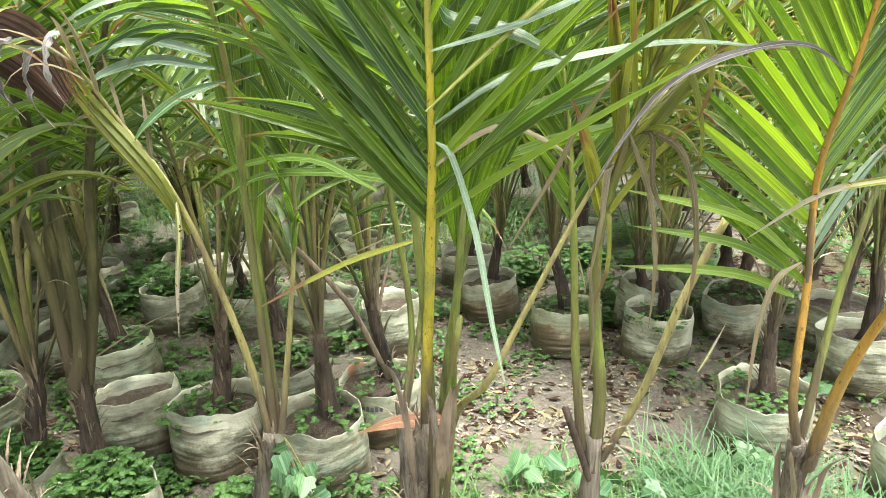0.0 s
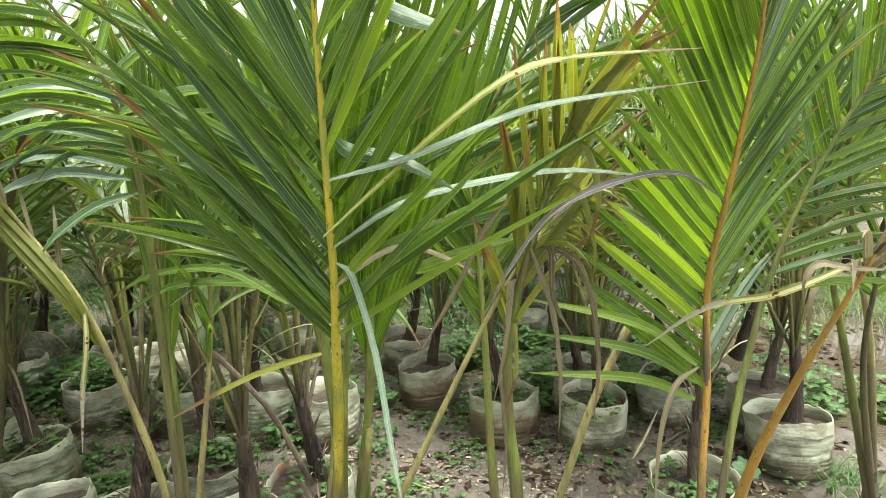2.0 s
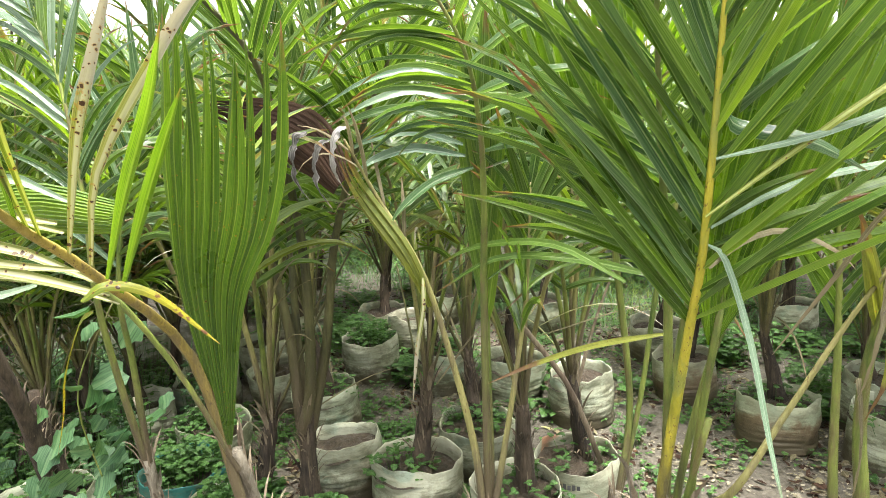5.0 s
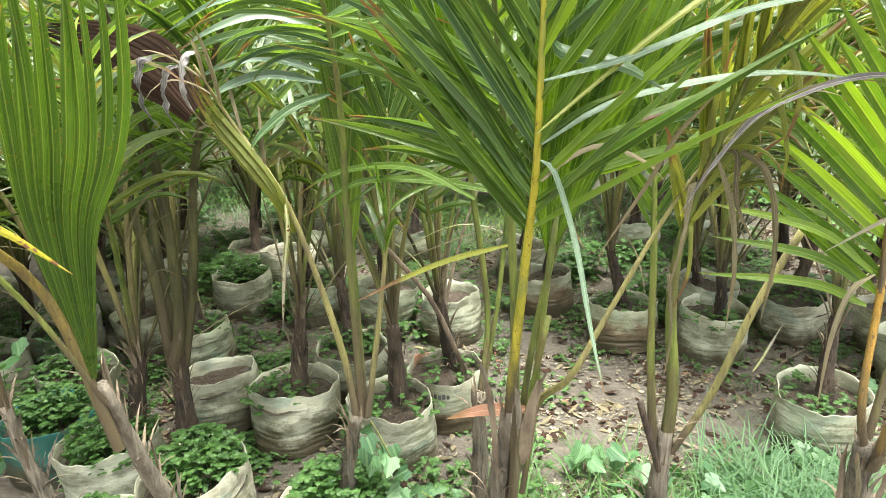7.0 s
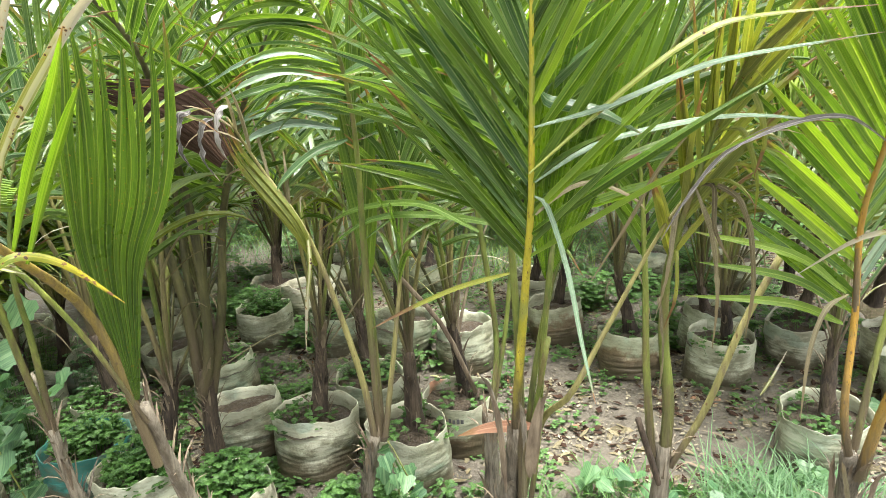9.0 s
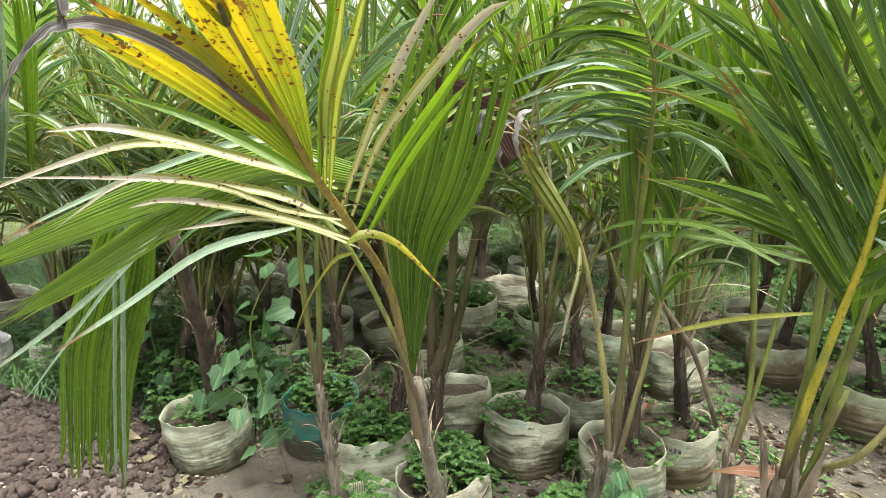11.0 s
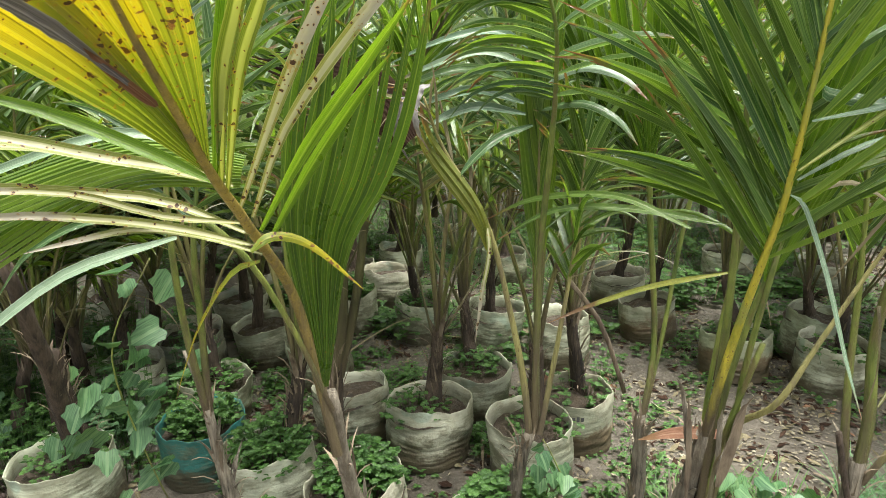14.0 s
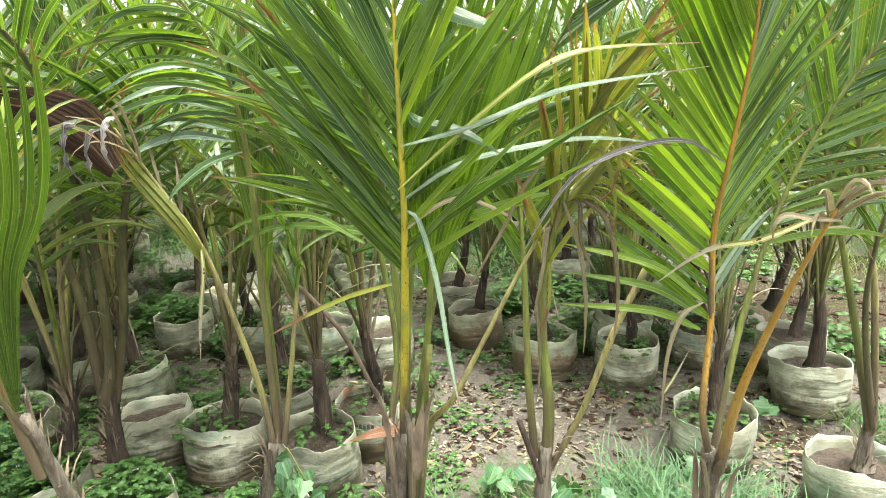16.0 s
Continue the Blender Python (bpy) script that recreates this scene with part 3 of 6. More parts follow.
def weeds(place, seed, r=0.13, count=60, size=0.035, height=0.10, mat=WEED, lab="clump of small bright green weeds", stalks=True, shape=0.4):
    """Low leafy weeds; what nobody could count."""
    rnd = random.Random(seed)
    m = Mesh()
    for _ in range(count):
        q, w = r * math.sqrt(rnd.random()), rnd.uniform(0, 6.283)
        z = height * rnd.uniform(0.25, 1.0) * (1 - 0.45 * (q / r) ** 2)
        p = Vector((q * math.cos(w), q * math.sin(w), z))
        foot = Vector((p.x * 0.7, p.y * 0.7, -0.01))
        if stalks:
            tube(m, [foot, foot.lerp(p, 0.6) + Vector((0, 0, 0.01)), p], 0.0012, 3)
        h0 = rnd.uniform(0, 6.283)
        for j in range(3):
            h = h0 + j * 2.1
            d = Vector((math.cos(h), math.sin(h), rnd.uniform(-0.1, 0.5)))
            blade(m, p, d, Vector((-math.sin(h), math.cos(h), rnd.uniform(-.3, .3))), size * rnd.uniform(0.7, 1.3), size * rnd.uniform(0.8, 1.05), 0.4, 4, 0.25, 0, shape)
    ob = part("weeds", m, mat)
    ob.location = place
    return tagged(ob, lab, "weeds", "", "stuff")


def grass(place, seed, r=0.25, count=90, length=0.22, mat=WEED, lab="tuft of fine green grass"):
    rnd = random.Random(seed)
    m = Mesh()
    for _ in range(count):
        q, w, h = r * math.sqrt(rnd.random()), rnd.uniform(0, 6.283), rnd.uniform(0, 6.283)
        d = Vector((math.cos(h) * 0.6, math.sin(h) * 0.6, 1))
        blade(m, Vector((q * math.cos(w), q * math.sin(w), -0.01)), d, Vector((-math.sin(h), math.cos(h), 0)), length * rnd.uniform(0.5, 1.2), 0.004, rnd.uniform(0.5, 2.2), 5, 0.2)
    ob = part("grass", m, mat)
    ob.location = place
    return tagged(ob, lab, "grass", "", "stuff")


# ---- ground ----
POOLS = ((3.00, 4.20, 0.86, 2.1), (1.62, 2.50, 0.17, 0.2))


def ground_height(x, y):
    z = 0.045 + noise.noise(Vector((x * 0.9, y * 0.9, 0))) * 0.03 + noise.noise(Vector((x * 3.1, y * 3.1, 4))) * 0.014 + noise.noise(Vector((x * 9, y * 9, 8))) * 0.006
    z = z if abs(x) + abs(y) < 30 else 0.045
    for px, py, rx, ry in POOLS:
        z -= 0.07 * max(0.0, 1.25 - ((x - px) / rx) ** 2 - ((y - py) / ry) ** 2)
    z += 0.10 * math.exp(-(((x + 3.4) / 0.95) ** 4 + ((y - 1.15) / 0.55) ** 4)) * (1 + 0.5 * noise.noise(Vector((x * 5, y * 5, 2))))
    return z


def axis(lo, hi, step, far):
    a = list(np.arange(lo, hi + step / 2, step))
    out, s = [], step
    while not out or out[-1] < far:
        s *= 1.5
        out.append((out[-1] if out else 0) + s)
    return [lo - v for v in reversed(out)] + a + [hi + v for v in out]


m = Mesh()
xs, ys = axis(-5, 4.5, 0.05, 400), axis(0.4, 6.5, 0.05, 400)
m.grid([[((x, y, ground_height(x, y)), x, y) for x in xs] for y in ys])
ground = tagged(part("ground", m, GROUND), "brown muddy nursery ground, damp in places", "ground", "", "structure")

for k, (px, py, rx, ry) in enumerate(POOLS):
    m = Mesh()
    m.grid([[((px + q * rx * 1.2 * math.cos(6.2832 * s / 32), py + q * ry * 1.2 * math.sin(6.2832 * s / 32), 0.026), q, s / 32) for s in range(32)] for q in (0.01, 0.5, 1)], True)
    tagged(part("water", m, WATER), "shallow puddle of standing water that mirrors the sky", "water", "", "structure")


# ---- the palms that stand nearest ----
def leaf_on(ob, pts, width, mat, across, label="", n=12, twist=0.0, fold=0.25, shape=0.2, crinkle=0.0):
    """A single loose leaflet of a palm, through places in the world."""
    base = Vector(ob.location)
    return part("leaflet", strap(Mesh(), [Vector(p) - base for p in pts], width, across, n, fold, shape, twist, crinkle), mat, ob, label)


def pleated_on(ob, pts, width, mat, across, label="", pleats=7, n=16, spread=0.3, split=0.55, seed=1, curve=0.3, depth=0.010, taper=0.0):
    """A broad blade of leaflets that have hardly parted: pleated along its length, split at the tip."""
    rnd = random.Random(seed)
    base = Vector(ob.location)
    line = bez([Vector(p) - base for p in pts], n)
    tg, m = tangents(line), Mesh()
    for k in range(pleats):
        ends, c = rnd.uniform(0.86, 1.0), (k + 0.5) / pleats * 2 - 1
        sp, sway, rows = min(0.92, split * rnd.uniform(0.7, 1.25)), rnd.uniform(-0.02, 0.02), []
        for i in range(n + 1):
            u = i / n * ends
            x = u * n
            q = min(int(x), n - 1)
            p, t = line[q].lerp(line[q + 1], x - q), tg[q].lerp(tg[q + 1], x - q).normalized()
            wv = (Vector(across) - t * Vector(across).dot(t)).normalized()
            nrm = wv.cross(t).normalized()
            w = 0.5 * width * (spread + (1 - spread) * math.sin(min(1.0, u * 1.5) * math.pi / 2))
            w *= 1 - taper * max(0.0, (u - 0.35) / 0.65) ** 1.4
            o = max(0.0, (u / ends - sp) / (1 - sp))
            hw = w / pleats * (1.02 - o ** 1.6) + 0.0005
            mid_ = p + wv * (w * c + sway * o) - nrm * (curve * w * c * c)
            d = min(depth, hw * 0.9)
            rows.append([(mid_ - wv * hw, 0.0, u), (mid_ + nrm * d, 0.5, u), (mid_ + wv * hw, 1.0, u)])
        m.grid(rows)
    return part("fused_blade", m, mat, ob, label, smooth=False)


def rel(ob, *pts):
    return [Vector(p) - Vector(ob.location) for p in pts]


def any_of(*mats):
    return lambda s, u, rnd: rnd.choice(mats)


R = random.Random(11)
UP, OUT, SIDE = (0, 0, 1), (0, -1, 0.15), (1, 0, 0)

# palm with a yellow midrib, in the middle of the view
mid = thing("coconut_palm", (-0.14, 1.44, 0.22), "young coconut palm with a yellow midrib and broad green fronds", "palm", "palms of the nursery")
stem(mid, Vector((0.065, -0.09, 0.54)), R, 0.030, 9, mat=GREYSTEM)
frond(mid, rel(mid, (-0.079, 1.345, 0.74), (-0.068, 1.31, 0.90), (-0.050, 1.26, 1.10), (-0.036, 1.20, 1.27), (-0.024, 1.148, 1.417), (-0.018, 1.095, 1.642), (-0.014, 1.06, 1.841), (0.0, 1.0, 2.12)), R, YELLOW, GREEN,
      0.0098, 0.42, 28, 0.70, 0.0215, (42, 14), 0.10, 0.05, True, (1, 0.55), (0, -1, 0.3), "yellow spotted midrib", "", lambda s, u, r: r.choice((GREEN, WAXY, WAXY)) if s < 0 else r.choice((GREEN, DEEP, LIME)), 0.9)
frond(mid, rel(mid, (-0.067, 1.373, 0.468), (-0.064, 1.316, 0.975), (-0.070, 1.283, 1.200), (-0.079, 1.260, 1.400), (-0.096, 1.215, 1.613), (-0.110, 1.165, 1.911), (-0.086, 1.059, 2.182)), R, PETIOLE, GREEN,
      0.009, 0.46, 28, 0.52, 0.0225, (58, 18), 0.34, 0.05, True, (1, 0.8), (0, -1, 0.3), "", "", any_of(GREEN, GREEN, WAXY))
part("frond", tube(Mesh(), bez(rel(mid, (-0.067, 1.373, 0.468), (-0.033, 1.339, 0.749), (0.012, 1.271, 1.054)), 8), 0.008, 7, 0.75), PETIOLE, mid)
pleated_on(mid, ((0.012, 1.300, 1.200), (0.051, 1.260, 1.425), (0.113, 1.215, 1.685), (0.197, 1.212, 1.946), (0.315, 1.130, 2.418)), 0.34, DEEP, (1, 0.35, -0.3), "broad pleated bright green blade", 15, 20, 0.04, 0.5, 3, 0.15, 0.008)
part("frond", tube(Mesh(), bez(rel(mid, (-0.044, 1.362, 0.490), (-0.015, 1.339, 0.749), (-0.004, 1.322, 0.975), (0.029, 1.283, 1.324)), 10), 0.0085, 7, 0.75), PETIOLE, mid)
part("frond", tube(Mesh(), bez(rel(mid, (-0.073, 1.407, 0.468), (-0.067, 1.395, 0.862), (-0.033, 1.373, 1.256), (0.046, 1.328, 1.617)), 10), 0.007, 7, 0.75), PETIOLE, mid)
frond(mid, rel(mid, (-0.067, 1.373, 0.490), (-0.022, 1.373, 0.918), (0.057, 1.350, 1.279), (0.203, 1.328, 1.572), (0.350, 1.294, 1.820), (0.496, 1.260, 2.045)), R, PETIOLE, GREEN,
      0.007, 0.45, 18, 0.44, 0.026, (40, 12), 0.3, 0.0, True, (0.6, 1), (0.2, -1, 0.2), "", "", any_of(GREEN, DEEP, WAXY))
frond(mid, rel(mid, (-0.078, 1.395, 0.445), (-0.011, 1.373, 0.749), (0.068, 1.294, 0.885), (0.158, 1.316, 1.054), (0.305, 1.350, 1.324), (0.451, 1.350, 1.516)), R, TAN, DRY, 0.009, 0.86, 6, 0.26, 0.010, (40, 15), 1.6, 0.0, True, pick=any_of(OLIVE, DRY, OLIVE))
leaf_on(mid, ((-0.015, 1.118, 1.474), (0.103, 1.118, 1.545), (0.256, 1.130, 1.580), (0.410, 1.142, 1.592), (0.587, 1.142, 1.569)), 0.012, PALE, (0, 0.6, 0.8))
leaf_on(mid, ((-0.015, 1.083, 1.592), (0.126, 1.059, 1.628), (0.280, 1.059, 1.687), (0.386, 1.059, 1.710), (0.610, 1.059, 1.734)), 0.012, PALE, (0, 0.6, 0.8))
leaf_on(mid, ((-0.027, 1.083, 1.498), (0.150, 1.059, 1.651), (0.280, 1.035, 1.746), (0.392, 1.071, 1.777), (0.566, 0.996, 1.777)), 0.012, STRIPED, (0, 0.5, 0.8))
leaf_on(mid, ((-0.003, 1.094, 1.663), (0.020, 1.118, 1.639), (0.115, 1.094, 1.616), (0.197, 1.083, 1.569)), 0.026, WAXY, (0, 0.4, 0.9))
leaf_on(mid, ((0.017, 1.046, 1.902), (0.104, 1.058, 1.852), (0.217, 1.058, 1.814)), 0.034, WAXY, (0, 0.4, 0.9))
leaf_on(mid, ((-0.016, 1.14, 1.44), (0.012, 1.13, 1.415), (0.050, 1.08, 1.29), (0.075, 1.01, 1.15), (0.097, 0.953, 1.045)), 0.0105, PALE, (1, 0.3, 0))
leaf_on(mid, ((-0.015, 1.118, 1.403), (0.044, 1.177, 1.439), (0.113, 1.181, 1.459), (0.203, 1.226, 1.414), (0.237, 1.238, 1.380)), 0.010, DRY, (0, 0.5, 0.8), "withered curling leaflet")
leaf_on(mid, ((0.305, 1.181, 1.549), (0.249, 1.204, 1.471), (0.203, 1.226, 1.369), (0.113, 1.238, 1.211)), 0.010, DRY, (1, 0, 0.6), "withered hanging leaflet")
leaf_on(mid, ((-0.078, 1.350, 1.324), (-0.281, 1.463, 1.335), (-0.484, 1.531, 1.313), (-0.664, 1.576, 1.200)), 0.019, GREEN, (0, 0.6, 0.8))
leaf_on(mid, ((-0.157, 1.350, 1.313), (-0.326, 1.463, 1.369), (-0.540, 1.576, 1.335), (-0.687, 1.632, 1.256)), 0.018, GREEN, (0, 0.6, 0.8))
leaf_on(mid, ((-0.067, 1.328, 1.211), (-0.225, 1.407, 1.144), (-0.371, 1.463, 1.065), (-0.495, 1.474, 0.997)), 0.014, OLIVE, (0, 0.6, 0.8))
leaf_on(mid, ((-0.03, 1.355, 0.755), (-0.08, 1.352, 0.756), (-0.16, 1.357, 0.745), (-0.245, 1.36, 0.715)), 0.034, PINK, (0, 0.8, 0.6), "torn rust-pink leaf base")
leaf_on(mid, ((-0.044, 1.305, 0.625), (-0.033, 1.271, 0.761), (-0.011, 1.260, 0.896)), 0.028, SHEATH, SIDE, "torn brown leaf base")

for x0, y0, z0, dx, le, w, mt in ((-0.10, 1.17, 0.55, -0.03, 0.34, 0.024, SHEATH), (-0.05, 1.15, 0.50, 0.01, 0.26, 0.020, DRY), (-0.02, 1.16, 0.62, 0.05, 0.30, 0.026, SHEATH), (-0.11, 1.18, 0.70, -0.05, 0.24, 0.018, GREYSTEM), (-0.04, 1.14, 0.66, -0.015, 0.22, 0.022, GREYSTEM)):
    leaf_on(mid, ((x0 - 0.01, y0 + 0.17, z0), (x0 - 0.01 + 0.2 * dx, y0 + 0.158, z0 + 0.4 * le), (x0 - 0.01 + 0.5 * dx, y0 + 0.155, z0 + 0.75 * le), (x0 - 0.01 + dx, y0 + 0.12, z0 + le)), w * 0.62, mt, SIDE, "torn dry leaf base", n=16, fold=-0.5, twist=0.5, crinkle=0.5)

# palm with a bare green stalk and cut stubs
bare_palm = thing("coconut_palm", (0.33, 1.42, 0.25), "young coconut palm with cut stalks and one drooping olive frond", "palm", "palms of the nursery")
stem(bare_palm, Vector((0.0, -0.01, 0.42)), R, 0.027, 6, mat=GREYSTEM)
frond(bare_palm, rel(bare_palm, (0.33, 1.41, 0.57), (0.34, 1.41, 0.79), (0.32, 1.41, 1.00), (0.32, 1.38, 1.20), (0.36, 1.33, 1.41), (0.40, 1.28, 1.58), (0.43, 1.20, 1.71)), R, PETIOLE, OLIVE, 0.014, 0.5, 14, 0.42, 0.022, (24, 8), 0.35, 0.1,
      True, (1, 1), (0, -1, 0.2))
frond(bare_palm, rel(bare_palm, (0.30, 1.41, 0.63), (0.28, 1.42, 0.9), (0.27, 1.43, 1.2), (0.25, 1.45, 1.5), (0.2, 1.5, 1.8)), R, PETIOLE, GREEN, 0.009, 0.5, 16, 0.42, 0.022, (35, 10), 0.5, 0.1, True, (1, 1), (0, -1, 0.2))
part("cut_stalk", tube(Mesh(), bez(rel(bare_palm, (0.35, 1.41, 0.60), (0.44, 1.41, 0.79), (0.52, 1.42, 1.02), (0.62, 1.43, 1.24)), 12), 0.0105, 7, 0.75), TAN, bare_palm, "bare cut stalk, yellow-tan with spots")
part("cut_stalk", tube(Mesh(), bez(rel(bare_palm, (0.32, 1.40, 0.55), (0.28, 1.38, 0.68), (0.25, 1.36, 0.78)), 6), 0.009, 7, 0.75), STEM, bare_palm, "dark broken stub")
leaf_on(bare_palm, ((0.71, 1.20, 1.52), (0.60, 1.15, 1.58), (0.46, 1.10, 1.57), (0.36, 1.10, 1.52), (0.29, 1.10, 1.43), (0.24, 1.10, 1.34)), 0.011, GREY, (0, 0.6, 0.8), "withered grey-brown leaflet", n=30, fold=0.5, crinkle=0.5)
leaf_on(bare_palm, ((0.36, 1.32, 1.42), (0.40, 1.3, 1.30), (0.42, 1.3, 1.15), (0.42, 1.32, 1.0)), 0.010, DRY, SIDE, "withered brown leaflet", n=24, twist=0.8, crinkle=0.9)
leaf_on(bare_palm, ((0.36, 1.33, 1.44), (0.46, 1.30, 1.38), (0.50, 1.3, 1.2), (0.50, 1.33, 1.02)), 0.012, DRY, SIDE, "withered brown leaflet", n=24, twist=0.8, crinkle=0.9)

for x0, y0, z0 in ((0.36, 1.33, 1.41), (0.39, 1.29, 1.54), (0.33, 1.37, 1.24), (0.41, 1.26, 1.62), (0.34, 1.36, 1.33), (0.30, 1.40, 1.10)):
    dx, dz = R.uniform(-0.09, 0.12), R.uniform(0.16, 0.34)
    leaf_on(bare_palm, ((x0, y0, z0), (x0 + dx * 0.5, y0 - 0.03, z0 + 0.01), (x0 + dx * 0.8 + R.uniform(-0.02, 0.02), y0 - 0.05, z0 - 0.5 * dz), (x0 + dx + R.uniform(-0.04, 0.04), y0 - 0.04, z0 - dz)), R.uniform(0.008, 0.014), R.choice((DRY, OLIVE, OLIVE)), (1, 0.2, 0.3), "withered hanging leaflet", n=20, twist=R.uniform(-1.5, 1.5), crinkle=0.8)
# palm with an orange midrib and a bright fan
fan = thing("coconut_palm", (0.86, 1.45, 0.25), "young coconut palm with an orange midrib and a bright green fan", "palm", "palms of the nursery")
stem(fan, Vector((-0.09, -0.13, 0.46)), R, 0.030, 8, mat=GREYSTEM)
frond(fan, rel(fan, (0.77, 1.32, 0.70), (0.74, 1.31, 0.85), (0.76, 1.35, 1.07), (0.75, 1.35, 1.32), (0.74, 1.26, 1.52), (0.74, 1.20, 1.70), (0.72, 1.12, 1.86), (0.68, 1.05, 2.15)), R, ORANGE, LIME, 0.008, 0.28, 29, 0.52, 0.030, (50, 12), 0.08, 0.0,
      True, (1, 0), (0.1, -1, 0.2), "orange spotted midrib", "", lambda s, u, r: r.choice((LIME, DEEP, DEEP)), 0.4, 0.75)
frond(fan, rel(fan, (0.76, 1.35, 1.07), (0.75, 1.35, 1.32), (0.74, 1.26, 1.52), (0.74, 1.20, 1.70), (0.72, 1.12, 1.86), (0.68, 1.05, 2.15)), R, ORANGE, WAXY, 0.005, 0.02, 40, 0.46, 0.017, (34, 8), 0.35, -0.1,
      True, (0, 1), (0.1, -1, 0.2), "orange midrib", "", lambda s, u, r: r.choice((WAXY, WAXY, PALE, GREEN)), 0.5, 0.3)
frond(fan, rel(fan, (0.80, 1.32, 0.64), (0.81, 1.25, 0.92), (0.82, 1.10, 1.22), (0.84, 0.97, 1.46)), R, ORANGE, DRY, 0.013, 0.93, 3, 0.2, 0.014, (40, 10), 1.5, 0.0, label="orange-brown bare stalk")
frond(fan, rel(fan, (0.80, 1.36, 0.70), (0.86, 1.4, 1.05), (0.95, 1.42, 1.4), (1.08, 1.4, 1.7), (1.2, 1.35, 1.9)), R, PETIOLE, WAXY, 0.008, 0.40, 24, 0.44, 0.021, (55, 18), 0.5, 0.1, True, (1, 1), (0, -1, 0.3), "", "", any_of(WAXY, GREEN))
leaf_on(fan, ((0.84, 0.95, 1.44), (0.77, 0.93, 1.45), (0.72, 0.92, 1.46), (0.70, 0.92, 1.43), (0.71, 0.92, 1.36)), 0.010, DRY, (0, 0.6, 0.8), "pale withered leaflet")
leaf_on(fan, ((0.84, 0.97, 1.46), (0.74, 1.05, 1.38), (0.66, 1.15, 1.33), (0.58, 1.25, 1.22)), 0.012, CREAM, (0, 0.6, 0.8))
leaf_on(fan, ((0.73, 1.33, 1.14), (0.66, 1.28, 1.12), (0.62, 1.25, 1.02), (0.61, 1.24, 0.85)), 0.011, DRY, SIDE, "pale withered leaflet")
for z0, x1, z1 in ((1.10, 0.38, 1.22), (1.14, 0.36, 1.30), (1.06, 0.36, 1.13)):
    leaf_on(fan, ((0.73, 1.34, z0), (0.60, 1.34, (z0 + z1) / 2 + 0.02), (x1, 1.36, z1)), 0.022, LIME, (0, 0.5, 0.8))

for x0, y0, z0, dx, le, w, mt in ((0.76, 1.36, 0.42, -0.03, 0.30, 0.028, SHEATH), (0.80, 1.33, 0.38, 0.01, 0.28, 0.028, GREYSTEM), (0.83, 1.35, 0.45, 0.05, 0.24, 0.026, SHEATH), (0.78, 1.32, 0.52, -0.05, 0.20, 0.020, DRY)):
    leaf_on(fan, ((x0, y0, z0), (x0 + 0.2 * dx, y0 - 0.012, z0 + 0.4 * le), (x0 + 0.5 * dx, y0 - 0.015, z0 + 0.75 * le), (x0 + dx, y0 - 0.05, z0 + le)), w * 0.62, mt, SIDE, "torn dry leaf base", n=16, fold=-0.5, twist=0.5, crinkle=0.5)

# palm with brown dead leaf, in the bag full of weeds
dead = thing("coconut_palm", (-0.60, 1.56, 0.25), "young coconut palm with a dead brown leaf and teal fronds", "palm", "palms of the nursery")
stem(dead, Vector((0.06, 0.0, 0.34)), R, 0.024, 3, mat=GREYSTEM)
frond(dead, rel(dead, (-0.54, 1.56, 0.56), (-0.56, 1.56, 0.75), (-0.60, 1.54, 0.98), (-0.67, 1.50, 1.28), (-0.788, 1.496, 1.488), (-0.821, 1.409, 1.629)), R, TAN, DRY, 0.009, 0.62, 4, 0.22, 0.012, (35, 10), 1.3, 0.0, False, (1, 1), (0, -1, 0.2))
pleated_on(dead, ((-0.875, 1.474, 1.510), (-0.973, 1.518, 1.607), (-1.136, 1.572, 1.683), (-1.396, 1.594, 1.748)), 0.19, BROWN, (0.2, 0.2, 1), "large dead brown blade", 11, 14, 0.35, 0.95, 2, 0.3, 0.0012, 0.9)
pleated_on(dead, ((-0.66, 1.52, 1.18), (-0.70, 1.48, 1.32), (-0.821, 1.485, 1.488), (-0.853, 1.431, 1.618)), 0.06, OLIVE, (1, 0, 0.3), "spotted olive blade", 3, 12, 0.2, 0.8, 4, 0.2, 0.006, 0.6)
for dx, dz in ((0, 0), (0.05, 0.03), (-0.06, 0.02)):
    leaf_on(dead, ((-0.85 + dx, 1.39, 1.63 + dz), (-0.88 + dx, 1.38, 1.61 + dz), (-0.885 + dx, 1.37, 1.53 + dz), (-0.85 + dx, 1.38, 1.46 + dz)), 0.024, GREY, SIDE, "shrivelled grey leaf tip", n=24, twist=1.2, crinkle=0.9)
